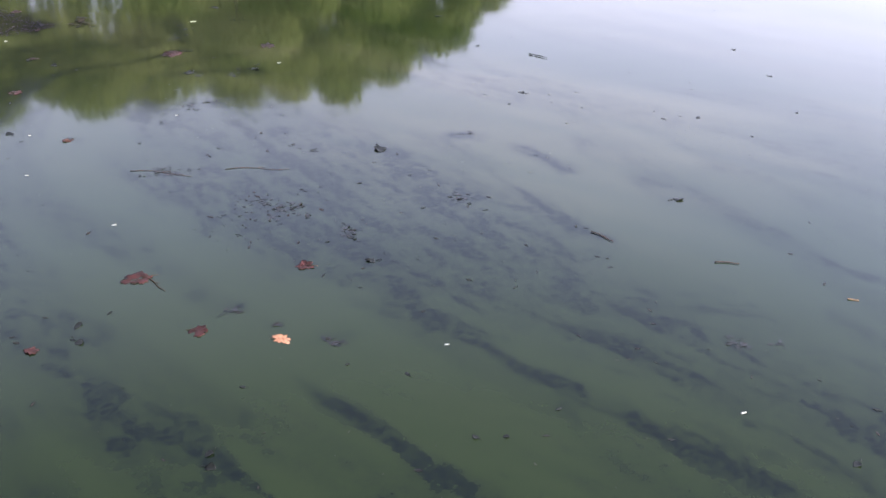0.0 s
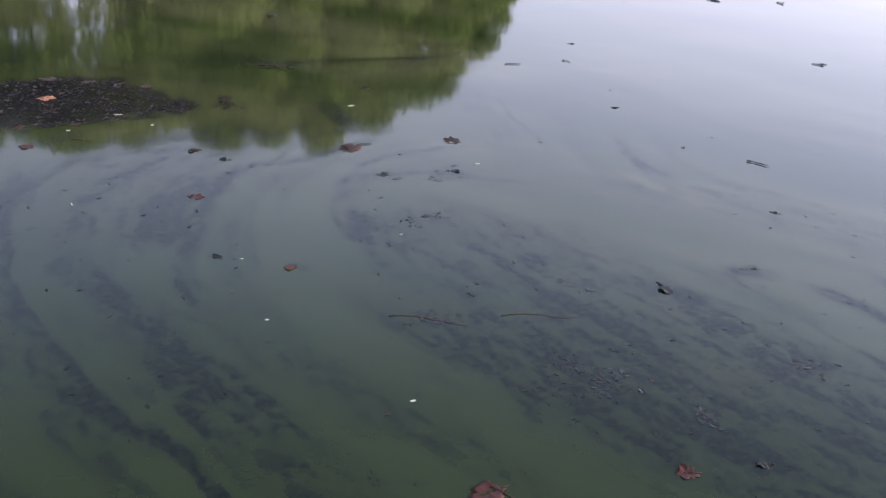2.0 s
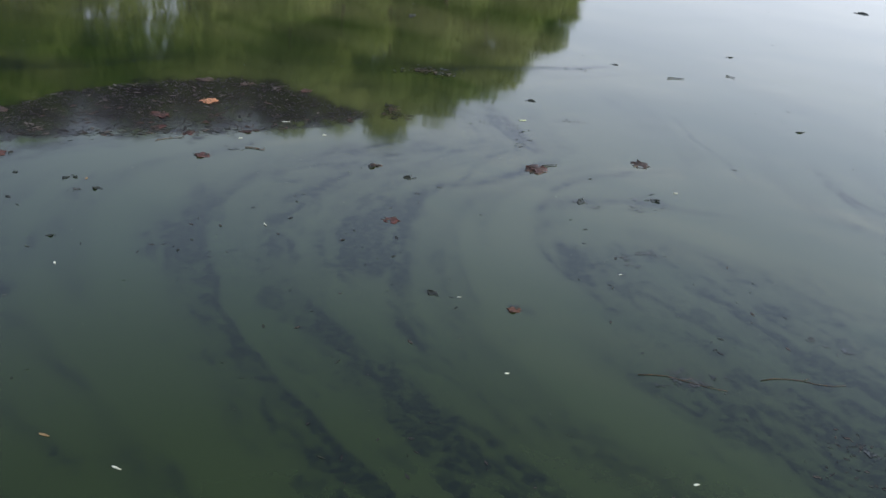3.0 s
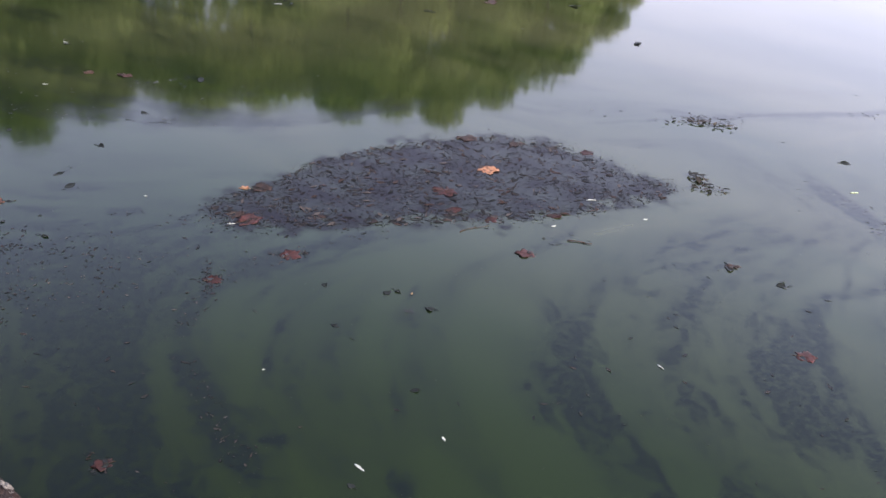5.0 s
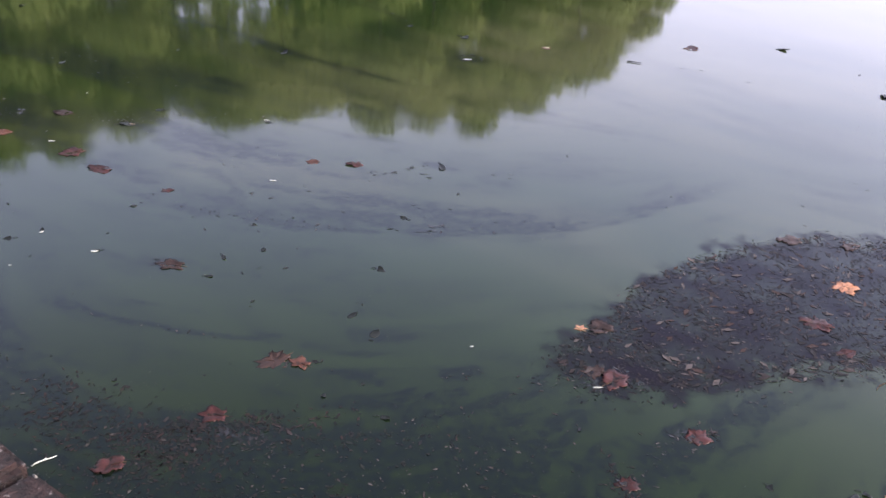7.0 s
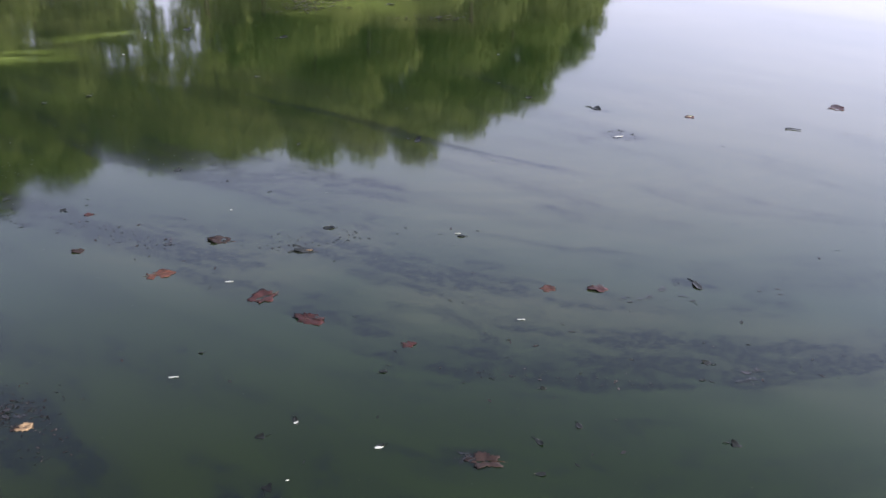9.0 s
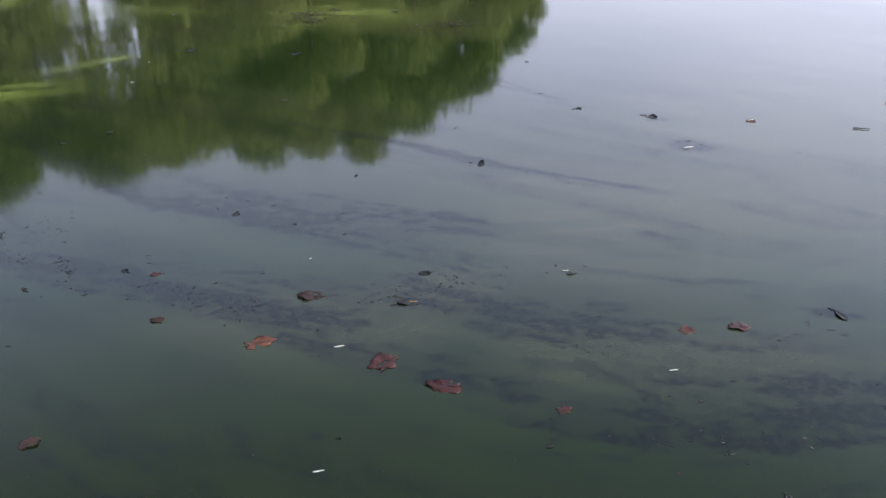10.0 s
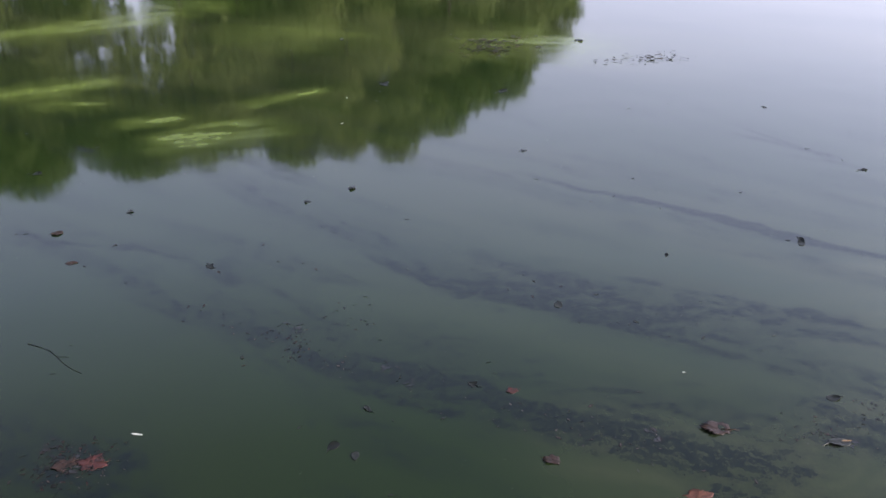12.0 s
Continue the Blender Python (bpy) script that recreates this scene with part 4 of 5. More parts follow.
for key, field in (("film", FILM_AND_SHADE), ("algae", ALGAE_AND_REFLECTION), ("dust", DUST_AND_SHEEN), ("silt", PALE_GREEN), ("thick", THICK), ("shoal", BANK_TINT)):
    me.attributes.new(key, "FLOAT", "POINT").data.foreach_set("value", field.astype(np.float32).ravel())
me.materials.append(WATER)
tagged(new("water", me), "still murky green pond water with dark drifting scum", "water", kind="structure")

# ---- near bank: earth path edged with coping stones ----
EDGE_A, EDGE_D = Vector((-4.74, 3.58, 0)), Vector((-0.672, 0.74, 0)).normalized()
EDGE_N = Vector((EDGE_D.y, -EDGE_D.x, 0))  # towards the water
TOP = 0.25


def on_bank(s, out, z):
    return EDGE_A + EDGE_D * s + EDGE_N * out + Vector((0, 0, z))


def bank():
    ss = [-300, -120, -50] + [i * 0.5 for i in range(-40, 41)] + [50, 120, 300]
    outs = [-0.42, -0.7, -1.1, -1.7, -2.6, -4, -8, -20, -60, -250]
    vs = []
    for s in ss:
        vs.append(tuple(on_bank(s, -0.42, -0.8)))
        for o in outs:
            rise = 0.02 * noise.noise((s * 0.9, o * 1.3, 0)) + (0.35 * min(1, max(0, -o - 2) / 6))
            vs.append(tuple(on_bank(s, o, TOP - 0.03 + rise)))
    n = len(outs) + 1
    fs = [(i * n + k, i * n + k + 1, (i + 1) * n + k + 1, (i + 1) * n + k) for i in range(len(ss) - 1) for k in range(n - 1)]
    ob = link_mesh("bank", vs, fs, EARTH, smooth=True)
    return tagged(ob, "bare brown earth path along the stone pond edge", "bank", kind="structure")


bank()


def coping():
    wall = new("stone_edging")
    tagged(wall, "low weathered red-brown stone edging of the pond", "stone edging", kind="structure")
    rnd = random.Random(3)
    s = -14.0
    while s < 14.0:
        length = rnd.uniform(0.5, 0.85)
        bm = bmesh.new()
        bmesh.ops.create_cube(bm, size=1, matrix=Matrix.Diagonal((length - 0.018, 0.44, 1.0, 1)))
        bmesh.ops.bevel(bm, geom=bm.edges[:], offset=0.02, segments=2, affect="EDGES")
        bmesh.ops.subdivide_edges(bm, edges=[e for e in bm.edges if e.calc_length() > 0.2], cuts=3, use_grid_fill=True)
        for v in bm.verts:
            v.co += 0.012 * noise.noise_vector(v.co * 6 + Vector((s, 0, 0)))
        me = bpy.data.meshes.new("stone")
        bm.to_mesh(me)
        bm.free()
        me.materials.append(STONE)
        stone = new("stone", me)
        turn = Matrix((EDGE_D.to_tuple() + (0,), EDGE_N.to_tuple() + (0,), (0, 0, 1, 0), (0, 0, 0, 1))).transposed()
        stone.matrix_world = Matrix.Translation(on_bank(s + length / 2, -0.215 + rnd.uniform(-0.008, 0.008), TOP - 0.5 + rnd.uniform(-0.008, 0.004))) @ turn
        stone.parent = wall
        if -1.2 < s < 4:
            vs, fs = [], []
            for _ in range(13):
                c = Vector((rnd.uniform(-length / 2, length / 2) * 0.9, 0.208 - abs(rnd.gauss(0, 0.03)), 0.5))
                r, k0 = rnd.uniform(0.003, 0.009), len(vs)
                for k in range(7):
                    a = 2 * math.pi * k / 7
                    vs.append((c.x + 2.2 * r * rnd.uniform(0.5, 1.3) * math.cos(a), c.y + r * rnd.uniform(0.6, 1.2) * math.sin(a), 0.506))
                vs.append((c.x, c.y, 0.513))
                fs += [(k0 + k, k0 + (k + 1) % 7, k0 + 7) for k in range(7)]
            link_mesh("lichen", vs, fs, LICHEN, stone, "pale lichen spots")
        s += length


coping()


# ---- far bank and its tall trees ----
def far_bank():
    gx = [-320, -150, -90] + list(range(-70, 71, 5)) + [78, 84]
    vs = []
    for x in gx:
        front = 80 + 1.5 * noise.noise((x * 0.05, 0, 0)) + max(0, x - 30) * 0.5
        for k, (dy, z) in enumerate(((0, -0.5), (0.6, 0.15), (3, 0.6), (9, 1.1), (25, 1.4), (90, 2.0), (400, 2.5))):
            end = 1.0 if -300 < x < 78 else 0.3
            vs.append((x, front + dy, z * end if k else z))
    fs = [(i * 7 + k, (i + 1) * 7 + k, (i + 1) * 7 + k + 1, i * 7 + k + 1) for i in range(len(gx) - 1) for k in range(6)]
    return tagged(link_mesh("far_bank", vs, fs, GRASS, smooth=True), "grassy far bank below the trees", "bank", kind="structure")


far_bank()


def tree(seed, height, spread, base, mat, label, wispy=False):
    """A tall broadleaf: tapered trunk, limbs, and a crown of leaf sprays in lobes. base: where the crown starts, as a share of the height."""
    rnd = random.Random(seed)
    top = new("tree")
    tagged(top, label, "tree", "trees on the far bank")
    lean = Vector((rnd.uniform(-0.8, 0.8), rnd.uniform(-0.5, 0.5), 0))
    spine = [Vector((0, 0, 0)) + lean * (k / 8) ** 2 + Vector((rnd.uniform(-0.12, 0.12), rnd.uniform(-0.12, 0.12), height * 0.9 * k / 8 - 0.2)) for k in range(9)]
    radii = [0.42 * (1 - 0.11 * k) * height / 30 for k in range(9)]
    radii[0] *= 1.5
    link_mesh("trunk", *tube(spine, radii, 9), BARK, top, "grey-brown trunk", smooth=True)
    lobes = []
    for k in range(11):
        share = base + (0.93 - base) * (k + 0.5) / 11
        i = min(7, int(share / 0.9 * 8))
        root = spine[i]
        a = k * 2.4 + rnd.uniform(-0.4, 0.4)
        wide = spread * math.sin(math.pi * min(0.97, max(0.16, (share - base + 0.16) / (1.14 - base)))) ** 0.7
        reach = wide * rnd.uniform(0.55, 0.8)
        tip = root + Vector((math.cos(a) * reach, math.sin(a) * reach, height * rnd.uniform(0.03, 0.09)))
        mid = (root + tip) / 2 + Vector((0, 0, -0.04 * reach))
        link_mesh("limb", *tube([root, mid, tip], [radii[i] * 0.45, radii[i] * 0.3, 0.04], 6), BARK, top, smooth=True)
        lobes.append((tip, wide * rnd.uniform(0.5, 0.68), height * rnd.uniform(0.065, 0.095)))
    crown_top = spine[8] + Vector((0, 0, height * 0.03))
    lobes.append((crown_top, spread * 0.45, height * 0.065))
    for _ in range(8):
        lobes.append((crown_top + Vector((rnd.gauss(0, spread * 0.42), rnd.gauss(0, spread * 0.35), -height * rnd.uniform(0.03, 0.12))), spread * rnd.uniform(0.3, 0.48), height * 0.06))
    rs = np.random.RandomState(seed)
    cs, face = [], []
    for c, wide, tall in lobes:
        n = int(1300 * (wide / 3) * max(1, tall / 2))
        d = rs.normal(size=(n, 3))
        d /= np.linalg.norm(d, axis=1)[:, None]
        r = rs.rand(n) ** 0.38 * (1 + 0.09 * rs.normal(size=n))
        cs.append(np.array(c) + d * r[:, None] * [wide, wide, tall])
        face.append(d)
    if wispy:
        for _ in range(20):
            x, y = rs.normal(size=2) * spread * 0.6
            n = 80
            z = height * base * 0.97 - rs.rand(n) ** 0.8 * height * rs.uniform(0.1, 0.42)
            cs.append(np.stack([x + rs.normal(size=n) * 0.22, y + rs.normal(size=n) * 0.22, z], 1))
        for _ in range(100):
            spot = np.array([rs.normal() * spread * 0.6, rs.normal() * spread * 0.5, height * rs.uniform(0.5, base)])
            cs.append(spot + rs.normal(size=(16, 3)) * [0.4, 0.4, 0.3])
    c = np.concatenate(cs)
    n = len(c)
    # leaf sprays lie over the lobes' surface, each a little askew
    face = np.concatenate(face)
    face = np.concatenate([face, rs.normal(size=(n - len(face), 3))]) + 0.45 * rs.normal(size=(n, 3))
    u = np.cross(face, rs.normal(size=(n, 3)))
    u /= np.linalg.norm(u, axis=1)[:, None]
    w = np.cross(face, u)
    w /= np.linalg.norm(w, axis=1)[:, None]
    size = (0.17 + 0.2 * rs.rand(n))[:, None]
    u, w = u * size, w * size * 0.6
    v = np.stack([c - u, c + w * 0.9 - u * 0.1, c + u, c - w * 0.9 + u * 0.1], 1).reshape(-1, 3)
    link_mesh("crown", v.tolist(), np.arange(4 * n).reshape(-1, 4).tolist(), mat, top, "dense leafy crown")
    return top


TALL = tree(11, 30.0, 5.2, 0.30, FOLIAGE, "tall full-crowned green tree on the far bank")
BROAD = tree(12, 30.0, 6.0, 0.24, FOLIAGE, "tall broad green tree on the far bank")
PALE = tree(13, 30.0, 4.8, 0.30, FOLIAGE_PALE, "tall yellow-green tree on the far bank")
OPEN = tree(14, 30.0, 5.4, 0.80, FOLIAGE, "tall green tree with a bare lower trunk", True)
OPEN_B = tree(15, 30.0, 5.0, 0.79, FOLIAGE_PALE, "tall pale green tree with a bare lower trunk", True)


def stand(kind, x, y, height, turn, first=False):
    m = pose(x, y, 1.0, 0, 0, turn)
    ob = kind if first else copy_thing(kind, m)
    ob.matrix_basis = m @ Matrix.Diagonal((height / 30,) * 3 + (1,))
    return ob


stand(TALL, 14.2, 90, 31.6, 20, True)
stand(BROAD, 4.5, 90, 30.8, 70, True)
stand(PALE, 9.3, 88, 30.0, 10, True)
stand(OPEN, -9.6, 90, 30.6, 0, True)
stand(OPEN_B, -5.4, 90, 30.0, 40, True)
stand(TALL, 19.8, 91, 29.6, 130)
stand(BROAD, 24.4, 92, 27.4, 200)
stand(TALL, 28.6, 93, 24.6, 260)
stand(BROAD, 31.6, 95, 21.6, 50)
stand(TALL, 34.6, 97, 19.4, 300)
stand(BROAD, 38.5, 103, 17.0, 330)
stand(TALL, 0.0, 92, 29.0, 310)
stand(TALL, -2.4, 99, 29.2, 15)
stand(PALE, 17.0, 97, 29.0, 90)
stand(BROAD, 8.0, 99, 30.6, 150)
stand(TALL, 23.0, 100, 26.5, 40)
stand(PALE, 30.0, 101, 22.0, 10)
stand(BROAD, 3.0, 104, 30.0, 250)
stand(TALL, -14.8, 92, 28.8, 120)
stand(BROAD, -20.0, 91, 31.5, 200)
stand(TALL, -25.6, 90, 33.6, 75)
stand(BROAD, -31.5, 91, 34.5, 15)
stand(TALL, -39.0, 92, 34.0, 190)
stand(BROAD, -47.0, 93, 33.0, 100)
stand(PALE, -28.0, 98, 32.0, 230)
stand(TALL, -56.0, 95, 32.0, 280)


# ---- floating things ----
def lobed_outline(rnd, lobes, notch):
    """A ragged leaf's outline, unit wide, with toothed lobes of uneven reach; its stem end at the bottom."""
    out = []
    n = lobes * 9
    reach = [rnd.uniform(0.68, 1.08) for _ in range(lobes)]
    squash = rnd.uniform(0.7, 0.98)
    for k in range(n):
        part = (k + 0.5) / n * lobes
        a = -math.pi / 2 + 2 * math.pi * (k + 0.5) / n + 0.12 * math.sin(3 * part + reach[0] * 9)
        saw = 1 - abs(part % 1 - 0.5) * 2
        r = 0.5 * reach[int(part)] * (1 - notch * (1 - saw) ** 0.75) + rnd.uniform(-0.05, 0.05) + 0.03 * (k % 2)
        out.append((r * math.cos(a) * squash, r * math.sin(a)))
    return out


def blade(outline, size, rnd, curl, thick=0.0012, sunk=0.06):
    """A thin leaf blade over an outline: three rings with a fold along the midrib and curled lobes."""
    ph = rnd.uniform(0, 6.3)
    n = len(outline)

    def z(x, y, r):
        return size * (0.02 * curl * abs(x) + 0.085 * curl * r**4 * max(0, math.sin(math.atan2(y, x) + ph)) + 0.03 * noise.noise((x * 4 + ph, y * 4, 0)))

    vs, fs = [], []
    for side in (0, 1):
        off = -thick * side
        vs.append((0, 0, z(0, 0, 0) + off))
        for r in (0.4, 0.75, 1.0):
            vs += [(x * r * size, y * r * size, z(x * r, y * r, r) + off) for x, y in outline]
    half = 1 + 3 * n
    for side in (0, 1):
        b = side * half
        for k in range(n):
            j = (k + 1) % n
            tri = [(b, b + 1 + k, b + 1 + j)]
            tri += [(b + 1 + q * n + k, b + 1 + (q + 1) * n + k, b + 1 + (q + 1) * n + j, b + 1 + q * n + j) for q in (0, 1)]
            fs += [t[::-1] for t in tri] if side else tri
    for k in range(n):
        j = (k + 1) % n
        a, b = 1 + 2 * n + k, 1 + 2 * n + j
        fs.append((a, a + half, b + half, b))
    # floats half sunk: its lowest fifth lies under the water
    low = sorted(v[2] for v in vs[:half])[int(sunk * half)]
    return [(x, y, q - low + 0.0005) for x, y, q in vs], fs, max(0.0, z(0, 0, 0) - low)


WORDS = {"red": "dark red", "orange": "orange-brown", "brown": "dull brown", "peach": "pale peach", "tan": "light tan"}


def leaf(x, y, size, turn, tone):
    rnd = random.Random(int(x * 977 + y * 131))
    size = max(size, 0.04)
    top = new("fallen_leaf")
    top.matrix_basis = pose(x, y, 0, 0, 0, turn)
    tagged(top, f"{WORDS[tone]} wet lobed leaf floating on the pond", "leaf", "floating leaves")
    outline = lobed_outline(rnd, rnd.choice((5, 5, 7)), rnd.uniform(0.2, 0.42))
    vs, fs, mid = blade(outline, size * 1.12, rnd, rnd.uniform(0.3, 0.8), sunk=0.2)
    link_mesh("blade", vs, fs, LEAF[tone], top, smooth=True)
    end = Vector((rnd.uniform(-0.15, 0.15) * size, -rnd.uniform(0.55, 0.75) * size, -0.002))
    link_mesh("stem", *tube([(0, -0.1 * size, mid + 0.002), (0.01 * size, -0.45 * size, mid * 0.5 + 0.001), end], [0.012 * size, 0.010 * size, 0.010 * size], 5), STEM, top, "thin brown stem", smooth=True)
    for a in (90, 40, 140):
        tip = Vector((math.cos(radians(a)), math.sin(radians(a)), 0)) * size * 0.3
        link_mesh("vein", *tube([(0, 0, mid + 0.0012), (tip.x, tip.y, mid + 0.0015)], [0.009 * size, 0.004 * size], 4), STEM if tone in ("peach", "tan", "orange") else LEAF["brown"], top)
    return top


def oval(n, narrow, rnd):
    return [(0.5 * narrow * math.sin(a) * (1 + 0.2 * math.cos(a)) + rnd.uniform(-0.02, 0.02) * narrow, 0.5 * math.cos(a)) for a in [2 * math.pi * k / n for k in range(n)]]


def small_leaf(x, y, size, turn, tone):
    rnd = random.Random(int(x * 877 + y * 231))
    top = new("sodden_leaf")
    top.matrix_basis = pose(x, y, 0, 0, 0, turn)
    tagged(top, "small blackened sodden leaf floating on the pond", "leaf", "sodden dark leaves")
    size = max(size, 0.014) * 1.05
    outline = oval(16, rnd.uniform(0.4, 0.75), rnd) if rnd.random() < 0.4 else lobed_outline(rnd, 3, rnd.uniform(0.3, 0.5))
    vs, fs, mid = blade(outline, size, rnd, rnd.uniform(0.8, 1.8), sunk=0.12)
    link_mesh("blade", vs, fs, LEAF[tone], top, smooth=True)
    link_mesh("stem", *tube([(0, -0.4 * size, mid * 0.6 + 0.001), (0.1 * size, -0.62 * size, 0.004), (0.2 * size, -0.8 * size, 0.001)], [0.03 * size, 0.024 * size, 0.02 * size], 5), LEAF[tone], top)
    return top


SLIP_WORDS = {"white": "narrow white slip of leaf floating on the pond", "tan": "narrow tan willow leaf floating on the pond", "pale": "pale green narrow leaf floating on the pond"}


def slip(x, y, size, turn, tone):
    rnd = random.Random(int(x * 677 + y * 331))
    top = new("narrow_leaf")
    top.matrix_basis = pose(x, y, 0.001, 0, 0, turn + 90)
    tagged(top, SLIP_WORDS[tone], "leaf", "pale narrow leaves")
    size = max(size * 0.72, 0.009)
    vs, fs, mid = blade(oval(16, 0.2 if size > 0.03 else 0.36, rnd), size, rnd, 0.45)
    link_mesh("blade", vs, fs, LEAF[tone], top, smooth=True)
    link_mesh("midrib", *tube([(0, -0.5 * size, mid + 0.001), (0, 0, mid + 0.0015), (0, 0.45 * size, mid + 0.001)], [0.02 * size, 0.016 * size, 0.008 * size], 4), LEAF[tone], top)
    return top


def twig(a, b, radius, tone):
    rnd = random.Random(int(a[0] * 577 + b[1] * 431))
    va, vb = Vector((*a, radius * 0.6)), Vector((*b, radius * 0.6))
    length = (vb - va).length
    side = Vector((-(vb - va).y, (vb - va).x, 0)).normalized()
    pts = [va.lerp(vb, k / 6) + side * length * (0.05 * math.sin(k * 0.9 + rnd.uniform(-0.3, 0.3)) + rnd.uniform(-0.012, 0.012)) for k in range(7)]
    top = new("twig")
    tagged(top, {"dark": "thin dark wet twig", "brown": "thin brown twig", "white": "short bleached white twig", "pale": "thin pale bleached twig"}[tone] + " floating on the pond", "twig", "floating twigs")
    mat = {"dark": LEAF["dark"], "brown": STEM, "white": LEAF["white"], "pale": LEAF["pale"]}[tone]
    radius = max(radius * 0.45, 0.0013)
    link_mesh("stick", *tube(pts, [radius * (1 - 0.08 * k) for k in range(7)], 6), mat, top, smooth=True)
    fork = pts[3] + (pts[4] - pts[3]).normalized() * length * 0.12 + side * length * 0.1
    link_mesh("side_shoot", *tube([pts[3], fork], [radius * 0.6, radius * 0.35], 5), mat, top)
    return top


def flakes(x, y, size, rs, lift, broad=0.0):
    """Arrays of small bent flakes at the places x, y: five corners each, folded along the middle."""
    n = len(x)
    a = rs.rand(n) * 2 * math.pi
    ln, wd = size, size * (0.14 + broad + 0.34 * rs.rand(n))
    ux, uy = np.cos(a), np.sin(a)
    z = rs.rand(n) * lift
    tilt = rs.normal(size=n) * 0.04 * ln
    fold = np.abs(rs.normal(size=n)) * 0.06 * wd

    def corner(p, q, dz):
        return np.stack([x + p * ln * ux - q * wd * uy, y + p * ln * uy + q * wd * ux, np.maximum(z + p * tilt + dz, 0.0008)], 1)

    v = np.stack([corner(-0.5, 0, 0), corner(-0.1, -0.5, fold), corner(0.5, 0.05, 0), corner(0.05, 0.5, fold)], 1)
    v = v.reshape(-1, 3)
    k = 4 * np.arange(n)[:, None]
    f = np.concatenate([k + [0, 1, 2], k + [0, 2, 3]])
    return v.tolist(), f.tolist()


def litter(x, y, half_w, half_d, count, tone):
    rs = np.random.RandomState(int(abs(x * 351 + y * 753)) % 9999)
    count, grow, broad = {"coarse": (count, 1.9, 0.0), "sodden": (count, 0.6, 0.05), "dark": (max(5, int(count * 0.85)), 1.0, 0.15)}.get(tone, (count, 0.85, 0.0))
    # the bits gather in little knots
    knots = max(2, count // 9)
    kx, ky = x + rs.normal(size=knots) * half_w * 0.55, y + rs.normal(size=knots) * half_d * 0.55
    pick = rs.randint(knots, size=count)
    px, py = kx[pick] + rs.normal(size=count) * half_w * 0.2, ky[pick] + rs.normal(size=count) * half_d * 0.2
    vs, fs = flakes(px, py, grow * (0.009 + 0.032 * rs.rand(count) ** 2), rs, 0.0016 if tone == "dark" else 0.003 * grow**3, broad)
    words = {"sodden": "thin drift of sodden dark leaf bits on the water", "coarse": "drifted heap of coarse dark leaves on the water", "dark": "loose clump of dark leaf litter on the water", "red": "loose clump of reddish leaf litter on the water"}
    ob = link_mesh("leaf_litter", vs, fs, LITTER[tone])
    return tagged(ob, words[tone], "leaf litter", "clumps of litter", "stuff")


# broad fallen leaves
leaf(-6.74, 7.83, 0.125, 277, "orange")
leaf(-6.33, 7.54, 0.124, 111, "red")
leaf(-6.17, 7.32, 0.134, 58, "red")
leaf(-6.48, 8.12, 0.125, 66, "brown")
leaf(-3.08, 5.92, 0.118, 292, "peach")
leaf(-4.25, 5.73, 0.048, 100, "peach")
leaf(-5.35, 5.63, 0.133, 125, "brown")
leaf(-5.27, 5.61, 0.086, 53, "orange")
leaf(-1.61, 1.95, 0.117, 104, "red")
leaf(-1.14, 1.42, 0.07, 255, "peach")
leaf(-2.29, 4.26, 0.093, 252, "red")
leaf(-1.96, 3.45, 0.06, 69, "orange")
leaf(-1.41, 1.54, 0.09, 248, "red")
leaf(-1.95, 1.55, 0.06, 52, "red")
leaf(-0.99, 1.9, 0.085, 78, "red")
leaf(-5.75, 6.33, 0.116, 73, "brown")
leaf(-7.16, 6.83, 0.072, 257, "tan")
leaf(-8.55, 8.57, 0.093, 75, "red")
leaf(-8.64, 8.59, 0.085, 101, "brown")
leaf(-7.1, 8.14, 0.074, 234, "brown")
leaf(-7.55, 7.48, 0.074, 285, "brown")
leaf(-5.15, 7.35, 0.067, 70, "orange")
leaf(-4.94, 7.31, 0.089, 240, "red")
leaf(-5.83, 7.05, 0.055, 270, "red")
leaf(-2.49, 6.13, 0.077, 128, "red")
leaf(-3.34, 5.67, 0.126, 240, "red")
leaf(-3.34, 5.47, 0.076, 277, "red")
leaf(-3.19, 5.37, 0.07, 293, "red")
leaf(-2.89, 5.4, 0.081, 255, "red")
leaf(-4.23, 5.4, 0.119, 292, "red")
leaf(-4.18, 5.72, 0.107, 59, "brown")
leaf(-4.28, 5.46, 0.087, 234, "brown")
leaf(-3.1, 6.34, 0.108, 283, "brown")
leaf(-2.85, 6.25, 0.102, 122, "brown")
leaf(-4.36, 4.91, 0.072, 278, "red")
leaf(-4.07, 5.09, 0.08, 306, "red")
leaf(-4.62, 3.92, 0.065, 109, "red")
leaf(-3.11, 5.06, 0.079, 75, "red")
leaf(-2.26, 4.91, 0.071, 67, "brown")
leaf(-1.4, 4.85, 0.124, 111, "red")
leaf(-0.8, 4.89, 0.116, 297, "brown")
leaf(-3.38, 9.38, 0.083, 127, "orange")
leaf(-2.27, 9.36, 0.133, 269, "red")
leaf(-5.82, 5.16, 0.086, 107, "red")
leaf(-5.54, 5.36, 0.089, 78, "red")
leaf(-8.67, 10.08, 0.052, 250, "brown")
leaf(-8.75, 10.43, 0.073, 267, "brown")
leaf(-7.08, 8.54, 0.059, 91, "red")
leaf(-1.43, 4.83, 0.109, 91, "brown")
# small dark sodden leaves
small_leaf(-2.25, 3.6, 0.045, 24, "dark")
small_leaf(0.55, 3.64, 0.048, 41, "dark")
small_leaf(0.59, 4.62, 0.032, 307, "dark")
small_leaf(2.29, 4.17, 0.035, 273, "dark")
small_leaf(2.2, 3.6, 0.032, 207, "dark")
